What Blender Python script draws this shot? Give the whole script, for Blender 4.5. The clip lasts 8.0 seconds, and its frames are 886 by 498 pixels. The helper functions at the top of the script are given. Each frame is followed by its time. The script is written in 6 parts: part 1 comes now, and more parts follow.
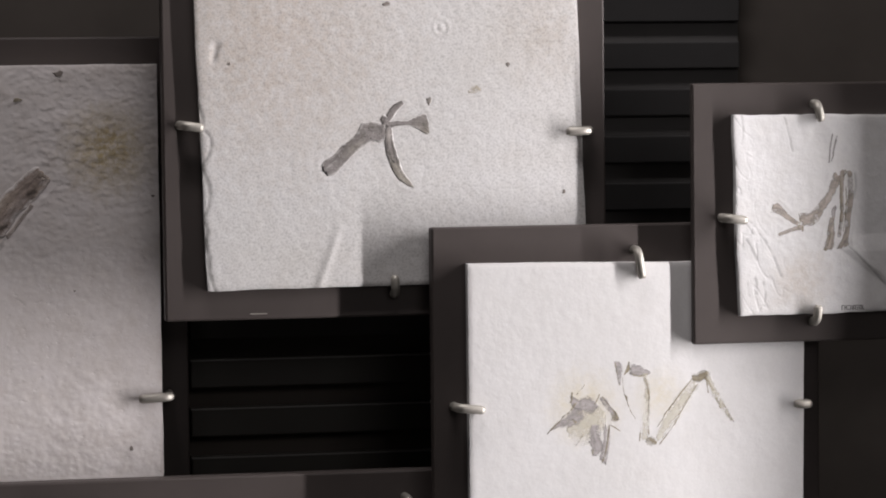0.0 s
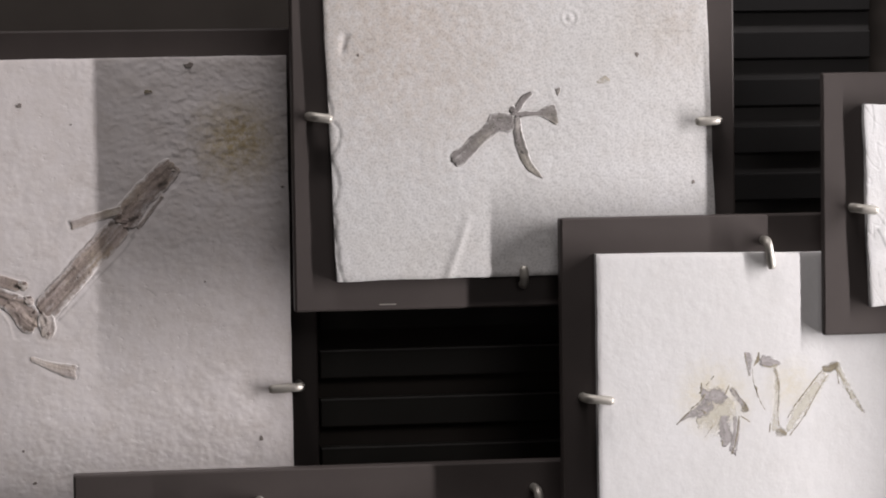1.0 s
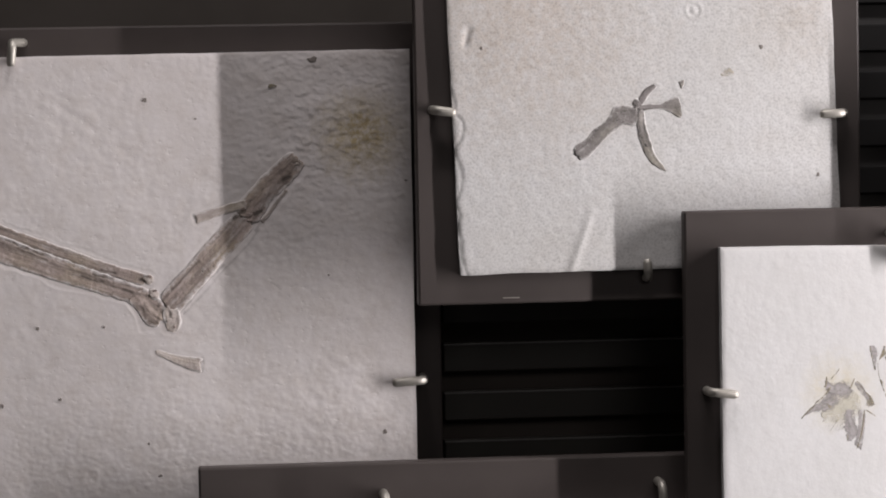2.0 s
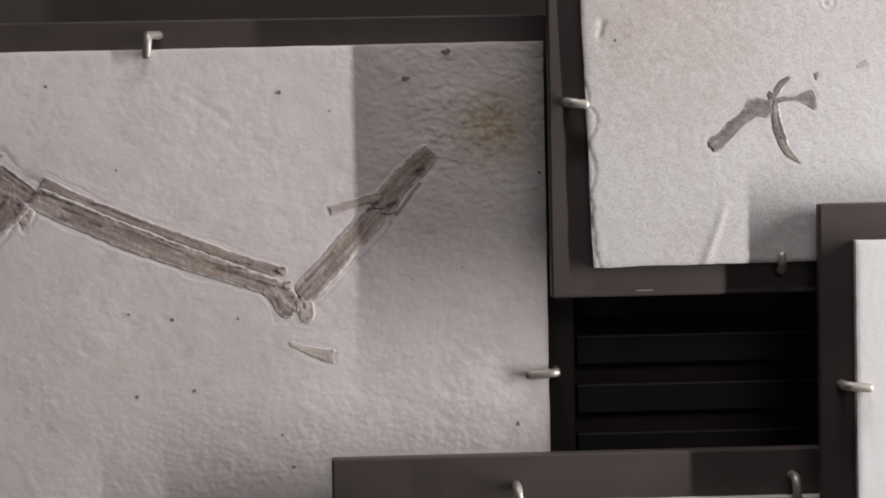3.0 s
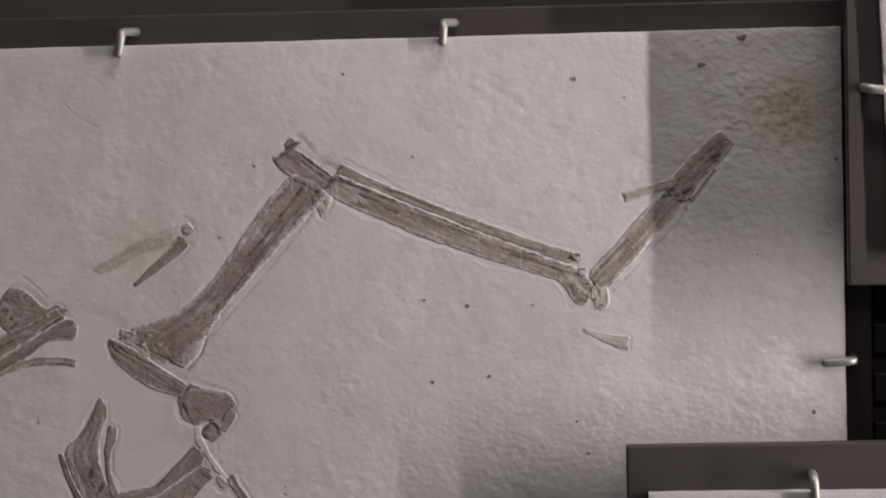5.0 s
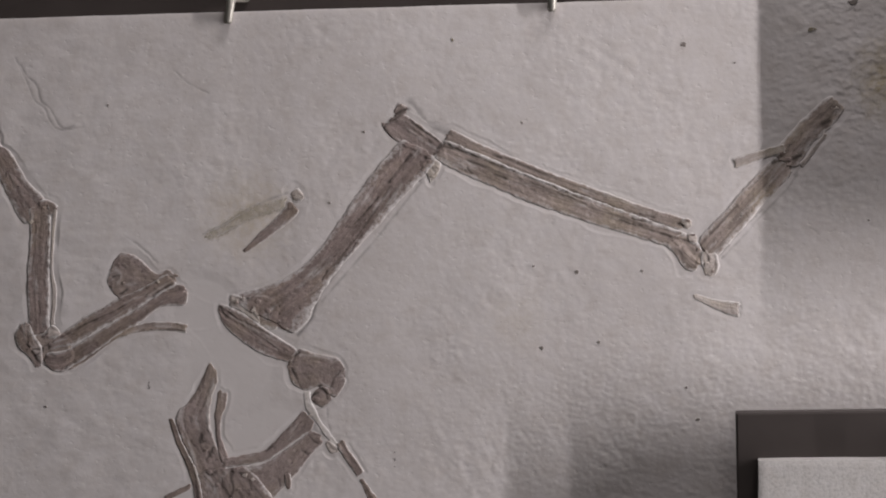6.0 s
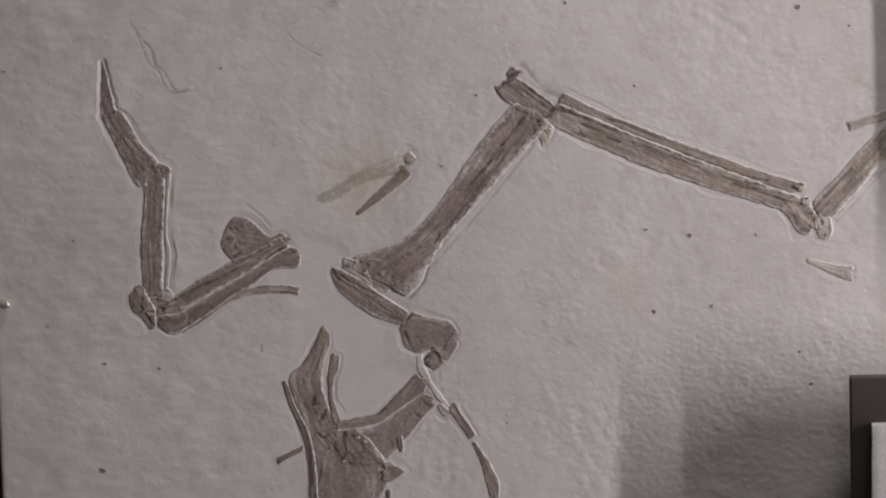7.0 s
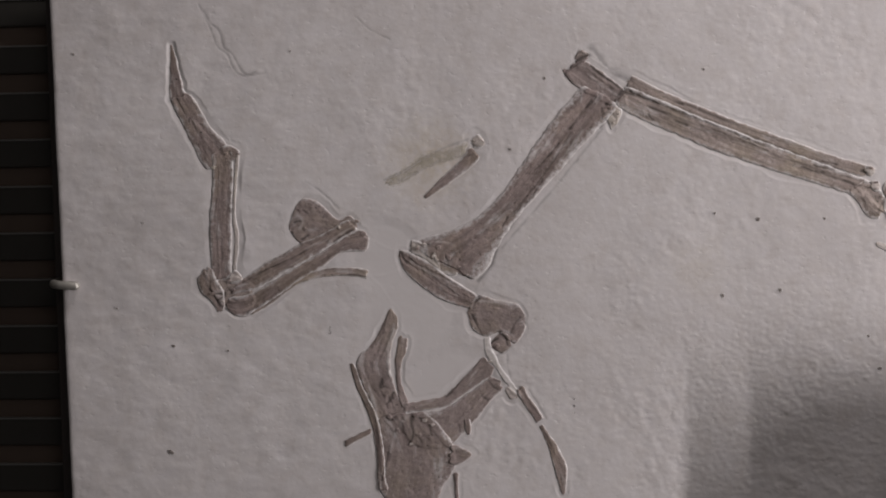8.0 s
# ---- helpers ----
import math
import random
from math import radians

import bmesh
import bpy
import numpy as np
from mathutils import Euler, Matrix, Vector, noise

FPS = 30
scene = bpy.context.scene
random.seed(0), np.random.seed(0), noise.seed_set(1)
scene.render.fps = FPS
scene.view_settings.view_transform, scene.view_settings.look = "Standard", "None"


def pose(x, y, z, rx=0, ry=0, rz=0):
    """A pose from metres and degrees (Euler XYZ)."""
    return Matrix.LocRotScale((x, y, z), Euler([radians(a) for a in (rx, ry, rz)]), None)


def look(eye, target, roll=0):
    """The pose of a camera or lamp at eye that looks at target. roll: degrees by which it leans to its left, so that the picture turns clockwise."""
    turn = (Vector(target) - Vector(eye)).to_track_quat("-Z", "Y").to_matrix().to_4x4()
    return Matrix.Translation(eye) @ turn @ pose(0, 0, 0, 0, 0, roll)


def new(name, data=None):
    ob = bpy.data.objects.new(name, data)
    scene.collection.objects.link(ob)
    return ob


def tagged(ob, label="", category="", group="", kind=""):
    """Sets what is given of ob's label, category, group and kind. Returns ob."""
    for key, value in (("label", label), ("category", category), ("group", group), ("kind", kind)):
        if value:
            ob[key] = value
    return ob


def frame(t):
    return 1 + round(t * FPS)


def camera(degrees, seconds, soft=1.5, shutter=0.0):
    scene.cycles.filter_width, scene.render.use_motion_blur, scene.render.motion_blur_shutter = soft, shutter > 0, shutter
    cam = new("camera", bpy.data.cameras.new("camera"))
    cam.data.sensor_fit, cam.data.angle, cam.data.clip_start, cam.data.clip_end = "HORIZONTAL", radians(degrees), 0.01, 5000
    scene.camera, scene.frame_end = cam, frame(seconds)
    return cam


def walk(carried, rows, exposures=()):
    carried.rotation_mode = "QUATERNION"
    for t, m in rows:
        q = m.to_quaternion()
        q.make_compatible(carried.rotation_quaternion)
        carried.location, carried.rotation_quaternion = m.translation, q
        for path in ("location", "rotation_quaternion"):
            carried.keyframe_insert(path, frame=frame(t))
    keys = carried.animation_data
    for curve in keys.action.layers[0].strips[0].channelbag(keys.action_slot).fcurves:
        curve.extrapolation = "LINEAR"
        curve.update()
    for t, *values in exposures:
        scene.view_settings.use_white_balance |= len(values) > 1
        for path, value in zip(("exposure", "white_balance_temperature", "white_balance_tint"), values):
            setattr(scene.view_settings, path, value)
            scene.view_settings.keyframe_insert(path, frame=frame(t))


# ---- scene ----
# ---- camera: it stands in front of the case and turns ----
cam = camera(17.33, 8.0, soft=1.9)
EYE = (0.0, -1.68, 1.6)
TURNS = [
    (0.0, 87.075, 0.663, -10.784),
    (0.5, 86.970, 0.785, -9.814),
    (1.0, 86.922, 0.852, -8.252),
    (1.5, 86.878, 0.907, -6.975),
    (1.7, 86.866, 0.971, -6.543),
    (2.8, 86.736, 1.052, -3.710),
    (3.0, 86.725, 1.067, -3.199),
    (3.5, 86.695, 1.133, -1.716),
    (4.0, 86.702, 1.221, 0.010),
    (4.5, 86.666, 1.253, 1.459),
    (5.0, 86.580, 1.291, 2.605),
    (5.2, 86.504, 1.294, 3.075),
    (6.3, 85.729, 1.425, 5.360),
    (6.5, 85.590, 1.441, 5.791),
    (7.0, 85.288, 1.477, 6.969),
    (7.5, 85.108, 1.489, 7.764),
    (8.0, 84.989, 1.452, 8.313),
]
walk(cam, [(t, pose(*EYE, rx, ry, rz)) for t, rx, ry, rz in TURNS],
     exposures=((0.0, 0.0), (3.5, -0.05), (5.0, -0.08), (8.0, -0.05)))

# ---- light: one upright strip inside the case, the dim gallery, and an added fill ----
world = bpy.data.worlds.new("gallery_air")
scene.world = world
world.use_nodes = True
world.node_tree.nodes["Background"].inputs[0].default_value = (0.9, 0.95, 1.0, 1)
world.node_tree.nodes["Background"].inputs[1].default_value = 0.03


def area(name, place, target, size_x, size_y, watts, colour):
    data = bpy.data.lights.new(name, "AREA")
    data.shape, data.size, data.size_y, data.energy, data.color = "RECTANGLE", size_x, size_y, watts, colour
    ob = new(name, data)
    ob.matrix_world = look(place, target)
    return ob


area("case_light_strip", (1.10, -0.336, 1.50), (0.0, -1.25, 1.50), 0.020, 1.06, 45.0, (1.0, 0.955, 0.965))
area("case_top_light", (0.20, -0.32, 2.55), (0.20, -0.1, 1.5), 0.5, 0.08, 7.0, (1.0, 0.95, 0.955))
# Added fill lamp in front that lifts the shadows; no such lamp is known
area("added_front_fill", (1.0, -3.1, 2.9), (0.3, 0.0, 1.4), 1.2, 1.2, 12.0, (1.0, 0.94, 0.93))


# ---- materials ----
def material(name, rough=0.8, metal=0.0):
    m = bpy.data.materials.new(name)
    m.use_nodes = True
    n = m.node_tree.nodes
    b = n["Principled BSDF"]
    b.inputs["Roughness"].default_value, b.inputs["Metallic"].default_value = rough, metal
    return m, n, m.node_tree.links, b


def noise_node(n, l, coords, scale, detail=3.0, rough=0.55, stretch=None):
    t = n.new("ShaderNodeTexNoise")
    t.inputs["Scale"].default_value, t.inputs["Detail"].default_value, t.inputs["Roughness"].default_value = scale, detail, rough
    if stretch:
        mp = n.new("ShaderNodeMapping")
        mp.inputs["Scale"].default_value = stretch
        l.new(coords, mp.inputs["Vector"])
        coords = mp.outputs["Vector"]
    l.new(coords, t.inputs["Vector"])
    return t.outputs["Fac"]


def ramp(n, l, fac, stops):
    r = n.new("ShaderNodeValToRGB")
    while len(r.color_ramp.elements) < len(stops):
        r.color_ramp.elements.new(0.5)
    for e, (p, c) in zip(r.color_ramp.elements, stops):
        e.position, e.color = p, (*c, 1) if len(c) == 3 else c
    l.new(fac, r.inputs["Fac"])
    return r.outputs["Color"]


def mix(n, l, kind, fac, a, b):
    x = n.new("ShaderNodeMix")
    x.data_type, x.blend_type = "RGBA", kind
    for socket, v in ((x.inputs[0], fac), (x.inputs[6], a), (x.inputs[7], b)):
        if isinstance(v, (int, float)):
            socket.default_value = v
        elif isinstance(v, tuple):
            socket.default_value = (*v, 1)
        else:
            l.new(v, socket)
    return x.outputs[2]


def bump(n, l, b, height, strength, distance, below=None):
    k = n.new("ShaderNodeBump")
    k.inputs["Strength"].default_value, k.inputs["Distance"].default_value = strength, distance
    l.new(height, k.inputs["Height"])
    if below:
        l.new(below, k.inputs["Normal"])
    l.new(k.outputs["Normal"], b.inputs["Normal"])
    return k.outputs["Normal"]


def spot_mask(n, l, coords, centre, radius, soft):
    """1 near a place on the wall, 0 away from it, with a ragged border."""
    d = n.new("ShaderNodeVectorMath")
    d.operation = "DISTANCE"
    mp = n.new("ShaderNodeMapping")
    mp.inputs["Scale"].default_value = (1, 0, 1)
    l.new(coords, mp.inputs["Vector"])
    l.new(mp.outputs["Vector"], d.inputs[0])
    d.inputs[1].default_value = (centre[0], 0, centre[1])
    w = noise_node(n, l, coords, 150.0, 4.0, 0.75)
    add = n.new("ShaderNodeMath")
    add.operation = "MULTIPLY_ADD"
    add.inputs[1].default_value = radius * 1.6
    l.new(w, add.inputs[0])
    l.new(d.outputs["Value"], add.inputs[2])
    mr = n.new("ShaderNodeMapRange")
    mr.inputs["From Min"].default_value, mr.inputs["From Max"].default_value = radius * 1.8 + soft, radius * 1.8 - soft
    mr.inputs["To Min"].default_value, mr.inputs["To Max"].default_value = 0, 1
    l.new(add.outputs[0], mr.inputs["Value"])
    fleck = ramp(n, l, noise_node(n, l, coords, 230.0, 4.0, 0.7), [(0.34, (0.3, 0.3, 0.3)), (0.60, (1, 1, 1))])
    return mix(n, l, "MULTIPLY", 1.0, mr.outputs["Result"], fleck)


def rock(name, light, dark, cloud=6.0, grain=900.0, grain_amount=0.25, fine=0.0002, pebble=0.0, stains=(), mottle=1.0, flakes=0.0):
    m, n, l, b = material(name, 0.92)
    b.inputs["Specular IOR Level"].default_value = 0.25
    co = n.new("ShaderNodeTexCoord").outputs["Object"]
    big = noise_node(n, l, co, cloud, 4.0, 0.6)
    col = ramp(n, l, big, [(0.36, dark), (0.62, light)])
    col = mix(n, l, "MULTIPLY", mottle, col, ramp(n, l, noise_node(n, l, co, 75.0, 4.0, 0.65), [(0.3, (0.93, 0.915, 0.90)), (0.5, (1, 1, 1)), (0.7, (1.03, 1.035, 1.05))]))
    g = noise_node(n, l, co, grain, 2.0, 0.7)
    speck = ramp(n, l, g, [(0.32, (0.55, 0.55, 0.55)), (0.5, (1, 1, 1)), (0.72, (1.12, 1.12, 1.12))])
    col = mix(n, l, "MULTIPLY", grain_amount, col, speck)
    for place, radius, soft, colour, amount in stains:
        mask = spot_mask(n, l, co, place, radius, soft)
        k = n.new("ShaderNodeMath")
        k.operation = "MULTIPLY"
        k.inputs[1].default_value = amount
        l.new(mask, k.inputs[0])
        col = mix(n, l, "MULTIPLY", k.outputs[0], col, colour)
    below = None
    calm = n.new("ShaderNodeAttribute")
    calm.attribute_name = "calm"
    rest = n.new("ShaderNodeMapRange")
    rest.inputs["To Min"].default_value, rest.inputs["To Max"].default_value = 1.0, 0.12
    l.new(calm.outputs["Fac"], rest.inputs["Value"])
    col = mix(n, l, "MIX", calm.outputs["Fac"], col, tuple(0.97 * a for a in light))
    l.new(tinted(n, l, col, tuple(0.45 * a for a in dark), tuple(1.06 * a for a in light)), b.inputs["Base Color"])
    if pebble:
        coarse = ramp(n, l, noise_node(n, l, co, 22.0, 3.0), [(0.35, (0.3, 0.3, 0.3)), (0.65, (1, 1, 1))])
        height = mix(n, l, "MULTIPLY", 1.0, noise_node(n, l, co, 310.0, 4.0, 0.55), coarse)
        below = bump(n, l, b, height, 1.0, pebble)
        l.new(rest.outputs["Result"], b.inputs["Normal"].links[0].from_node.inputs["Strength"])
    if flakes:
        chip = ramp(n, l, noise_node(n, l, co, 210.0, 3.0, 0.5, (1.0, 1.0, 1.35)), [(0.30, (0, 0, 0)), (0.38, (0.6, 0.6, 0.6)), (0.62, (0.6, 0.6, 0.6)), (0.72, (1, 1, 1))])
        below = bump(n, l, b, chip, 1.0, flakes, below)
        l.new(rest.outputs["Result"], b.inputs["Normal"].links[0].from_node.inputs["Strength"])
    bump(n, l, b, g, 1.0, fine, below)
    l.new(rest.outputs["Result"], b.inputs["Normal"].links[0].from_node.inputs["Strength"])
    return m


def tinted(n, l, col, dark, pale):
    """Dirt and painted shade in the cracks, pale rock and painted light on the seams, where the surface carries them.
    """
    for name, other in (("dirt_shade", dark), ("seam", pale)):
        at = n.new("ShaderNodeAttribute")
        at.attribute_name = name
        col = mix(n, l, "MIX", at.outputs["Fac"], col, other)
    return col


def bone_material(name, light, dark, streak=1.0, bed_rock=None, rough_rim=0.78, relief=1.0):
    """Fossil bone: soft blotches, ochre patches, streaks along the shaft, clustered pits; rock still clings to its ragged rim."""
    m, n, l, b = material(name, 0.8)
    b.inputs["Specular IOR Level"].default_value = 0.25
    uv = n.new("ShaderNodeUVMap").outputs["UV"]
    co = n.new("ShaderNodeTexCoord").outputs["Object"]
    s = noise_node(n, l, uv, 1.0, 5.0, 0.7, (40.0, 420.0 * streak, 1))
    p = noise_node(n, l, co, 420.0, 4.0, 0.7)
    q = noise_node(n, l, co, 60.0, 5.0, 0.62)
    half = tuple(0.5 * (a + c) for a, c in zip(light, dark))
    col = ramp(n, l, q, [(0.34, tuple(0.55 * a + 0.45 * c for a, c in zip(half, dark))), (0.5, half), (0.66, tuple(0.5 * (a + c) for a, c in zip(half, light)))])
    col = mix(n, l, "MULTIPLY", 0.8, col, ramp(n, l, noise_node(n, l, co, 38.0, 3.0, 0.6), [(0.46, (1.02, 0.99, 1.0)), (0.66, (1.04, 1.01, 0.90))]))
    band = noise_node(n, l, uv, 1.0, 3.0, 0.6, (12.0, 210.0, 1))
    col = mix(n, l, "MULTIPLY", 0.65 * min(streak, 1.0), col, ramp(n, l, band, [(0.36, (0.66, 0.65, 0.64)), (0.5, (1, 1, 1)), (0.64, (1.38, 1.37, 1.36))]))
    col = mix(n, l, "MULTIPLY", 0.3 * min(streak, 1.0), col, ramp(n, l, s, [(0.34, (0.50, 0.48, 0.46)), (0.44, (0.90, 0.89, 0.88)), (0.52, (1.0, 1.0, 1.0)), (0.66, (1.28, 1.27, 1.26))]))
    col = mix(n, l, "MULTIPLY", 0.45, col, ramp(n, l, noise_node(n, l, co, 300.0, 4.0, 0.75), [(0.36, (0.74, 0.72, 0.70)), (0.5, (1, 1, 1)), (0.64, (1.22, 1.21, 1.20))]))
    if bed_rock:
        clings = ramp(n, l, noise_node(n, l, uv, 1.0, 5.0, 0.68, (38.0, 130.0, 1)), [(0.54, (0, 0, 0)), (0.70, (0.6, 0.6, 0.6))])
        col = mix(n, l, "MIX", clings, col, bed_rock)
    where = ramp(n, l, noise_node(n, l, co, 95.0, 3.0, 0.6), [(0.47, (0, 0, 0)), (0.60, (0.9, 0.9, 0.9))])
    pits = ramp(n, l, p, [(0.35, (1, 1, 1)), (0.41, (0, 0, 0))])
    col = mix(n, l, "MIX", mix(n, l, "MULTIPLY", 1.0, where, pits), col, tuple(0.45 * c for c in dark))
    flecks = ramp(n, l, p, [(0.62, (0, 0, 0)), (0.70, (0.65, 0.65, 0.65))])
    col = mix(n, l, "MIX", flecks, col, tuple(min(1.35 * c, 0.7) for c in light))
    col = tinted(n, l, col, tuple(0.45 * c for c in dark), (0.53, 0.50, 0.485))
    if bed_rock:
        at = n.new("ShaderNodeAttribute")
        at.attribute_name = "rim"
        w = noise_node(n, l, co, 240.0, 5.0, 0.7)
        add = n.new("ShaderNodeMath")
        add.operation = "MULTIPLY_ADD"
        add.inputs[1].default_value = 1.3
        l.new(w, add.inputs[0])
        l.new(at.outputs["Fac"], add.inputs[2])
        mr = n.new("ShaderNodeMapRange")
        mr.inputs["From Min"].default_value, mr.inputs["From Max"].default_value = rough_rim + 0.50, rough_rim + 0.85
        l.new(add.outputs[0], mr.inputs["Value"])
        col = mix(n, l, "MIX", mr.outputs["Result"], col, bed_rock)
    l.new(col, b.inputs["Base Color"])
    nrm = bump(n, l, b, s, 0.4 * relief * min(streak, 1.0) ** 2, 0.0006)
    bump(n, l, b, p, 0.6 * relief, 0.0005, nrm)
    return m


def film_material(name, light, dark, cover=0.9, ragged=0.8, streak=1.0):
    """A thin stain of bone on the rock: it ends in a ragged border and thins out in patches, where the rock shows through."""
    m, n, l, b = material(name, 0.9)
    b.inputs["Specular IOR Level"].default_value = 0.2
    uv = n.new("ShaderNodeUVMap").outputs["UV"]
    co = n.new("ShaderNodeTexCoord").outputs["Object"]
    col = ramp(n, l, noise_node(n, l, uv, 1.0, 4.0, 0.65, (60.0, 260.0 * streak, 1)), [(0.34, dark), (0.64, light)])
    l.new(col, b.inputs["Base Color"])
    bump(n, l, b, noise_node(n, l, co, 310.0, 4.0, 0.55), 1.0, 0.00012)
    at = n.new("ShaderNodeAttribute")
    at.attribute_name = "rim"
    w = n.new("ShaderNodeMath")
    w.operation = "MULTIPLY_ADD"
    w.inputs[1].default_value = 1.5
    l.new(noise_node(n, l, co, 330.0, 5.0, 0.7), w.inputs[0])
    l.new(at.outputs["Fac"], w.inputs[2])
    edge = n.new("ShaderNodeMapRange")
    edge.inputs["From Min"].default_value, edge.inputs["From Max"].default_value = ragged + 0.95, ragged + 0.50
    l.new(w.outputs[0], edge.inputs["Value"])
    patch = ramp(n, l, noise_node(n, l, co, 140.0, 4.0, 0.65), [(0.36, (0.35 * cover,) * 3), (0.56, (cover,) * 3)])
    through_it = n.new("ShaderNodeBsdfTransparent")
    both = n.new("ShaderNodeMixShader")
    l.new(mix(n, l, "MULTIPLY", 1.0, edge.outputs["Result"], patch), both.inputs[0])
    l.new(through_it.outputs[0], both.inputs[1])
    l.new(b.outputs[0], both.inputs[2])
    l.new(both.outputs[0], n["Material Output"].inputs["Surface"])
    return m


def lacquer(name, colour, rough, gloss=0.4):
    m, n, l, b = material(name, rough)
    co = n.new("ShaderNodeTexCoord").outputs["Object"]
    q = noise_node(n, l, co, 14.0, 4.0, 0.6)
    col = mix(n, l, "MULTIPLY", 1.0, colour, ramp(n, l, q, [(0.3, (0.86, 0.86, 0.86)), (0.7, (1.1, 1.1, 1.1))]))
    g = noise_node(n, l, co, 700.0, 2.0)
    l.new(col, b.inputs["Base Color"])
    r = n.new("ShaderNodeMapRange")
    r.inputs["To Min"].default_value, r.inputs["To Max"].default_value = rough - 0.07, rough + 0.07
    l.new(q, r.inputs["Value"])
    l.new(r.outputs["Result"], b.inputs["Roughness"])
    b.inputs["Specular IOR Level"].default_value = gloss
    bump(n, l, b, g, 0.25, 0.0001)
    return m


ROCK_ONE = rock("leathery_grey_limestone", (0.605, 0.563, 0.552), (0.535, 0.494, 0.482), 7.0, 700.0, 0.08, 0.000022, 0.00010,
                [((0.123, 1.574), 0.018, 0.014, (0.62, 0.53, 0.29), 1.0), ((-0.256, 1.502), 0.018, 0.014, (0.85, 0.78, 0.62), 0.7),
                 ((-0.10, 1.44), 0.012, 0.01, (0.9, 0.87, 0.8), 0.6)], flakes=0.00009)
ROCK_TWO = rock("sandy_buff_limestone", (0.555, 0.542, 0.537), (0.505, 0.488, 0.474), 9.0, 700.0, 0.48, 0.00008, 0.00008,
                [((0.2116, 1.6353), 0.055, 0.04, (0.86, 0.79, 0.73), 1.0), ((0.3730, 1.6403), 0.02, 0.02, (0.8, 0.74, 0.68), 0.7)], 0.6)
ROCK_THREE = rock("white_smooth_limestone", (0.625, 0.61, 0.607), (0.58, 0.566, 0.56), 8.0, 800.0, 0.08, 0.00006, 0.00013,
                  [((0.3889, 1.4233), 0.012, 0.014, (0.91, 0.84, 0.64), 1.0), ((0.4343, 1.4283), 0.008, 0.012, (0.92, 0.86, 0.68), 0.9)], 0.25)
ROCK_FOUR = rock("white_plaster_rock", (0.625, 0.613, 0.611), (0.565, 0.551, 0.544), 12.0, 800.0, 0.1, 0.0001, 0.00025,
                 [((0.5171, 1.4935), 0.012, 0.01, (0.86, 0.78, 0.7), 0.7)], 0.5)
ROCK_FIVE = rock("plain_grey_limestone", (0.50, 0.475, 0.462), (0.44, 0.415, 0.40), 9.0, 520.0, 0.4, 0.00012, 0.00012)
GREY_ROCK, BUFF_ROCK = (0.56, 0.525, 0.515), (0.53, 0.508, 0.498)
BONES = {
    "bone": bone_material("brown_grey_fossil_bone", (0.325, 0.266, 0.246), (0.15, 0.119, 0.108), 0.9, GREY_ROCK, 0.85),
    "mid": bone_material("beige_grey_fossil_bone", (0.39, 0.334, 0.303), (0.19, 0.155, 0.137), 1.0, GREY_ROCK, 0.85),
    "plate": bone_material("brown_grey_bone_plate", (0.35, 0.29, 0.27), (0.155, 0.126, 0.116), 0.3, GREY_ROCK, 1.0),
    "film": film_material("ochre_stained_rock", (0.52, 0.475, 0.40), (0.45, 0.40, 0.32), 0.6, 0.72),
    "pale": bone_material("pale_fossil_bone", (0.50, 0.455, 0.425), (0.33, 0.29, 0.265), 0.9, GREY_ROCK, 0.82),
    "grey": bone_material("dark_grey_fossil_bone", (0.30, 0.283, 0.272), (0.085, 0.078, 0.074), 1.4, BUFF_ROCK, 0.9),
    "lilac": film_material("lilac_grey_fossil_film", (0.40, 0.372, 0.368), (0.25, 0.228, 0.222), 0.95, 0.75),
    "cream": film_material("cream_fossil_film", (0.60, 0.57, 0.49), (0.55, 0.515, 0.43), 0.62, 0.62),
    "white": bone_material("cleaned_pale_rock", (0.63, 0.595, 0.58), (0.53, 0.50, 0.485), 0.6, GREY_ROCK, 0.6, 0.5),
    "umber": film_material("umber_stain", (0.33, 0.29, 0.215), (0.18, 0.15, 0.10), 0.92, 0.68),
    "tan": film_material("tan_fossil_film", (0.42, 0.375, 0.338), (0.255, 0.215, 0.185), 0.92, 0.88),
}
PANEL = lacquer("dark_bronze_lacquer", (0.057, 0.047, 0.044), 0.5, 0.25)
SLAT = lacquer("black_brown_lacquer", (0.042, 0.038, 0.033), 0.5, 0.3)
GREYSLAT = lacquer("charcoal_slat_paint", (0.040, 0.038, 0.038), 0.6, 0.2)
GREYBOARD = lacquer("charcoal_board", (0.085, 0.081, 0.08), 0.6, 0.2)
BROWN = lacquer("dark_brown_board", (0.105, 0.076, 0.060), 0.6, 0.2)
# Paler grey that paints the light caught along the slat tops
EDGE = lacquer("lit_edge_grey", (0.16, 0.152, 0.145), 0.45, 0.4)
WALL = lacquer("near_black_paint", (0.075, 0.065, 0.058), 0.9, 0.1)
ROOM = lacquer("dark_grey_room_paint", (0.22, 0.215, 0.21), 0.8)
FLOOR = lacquer("dark_grey_carpet", (0.10, 0.10, 0.10), 0.95)
STEEL, _n, _l, _b = material("brushed_nickel", 0.5, 0.65)
_b.inputs["Base Color"].default_value = (0.35, 0.328, 0.295, 1)
bump(_n, _l, _b, noise_node(_n, _l, _n.new("ShaderNodeTexCoord").outputs["Object"], 500.0), 0.3, 0.0003)
DARK, _n, _l, _b = material("dark_mineral", 0.85)
_b.inputs["Base Color"].default_value = (0.19, 0.165, 0.15, 1)
INK, _n, _l, _b = material("black_ink", 0.7)
_b.inputs["Base Color"].default_value = (0.10, 0.09, 0.09, 1)


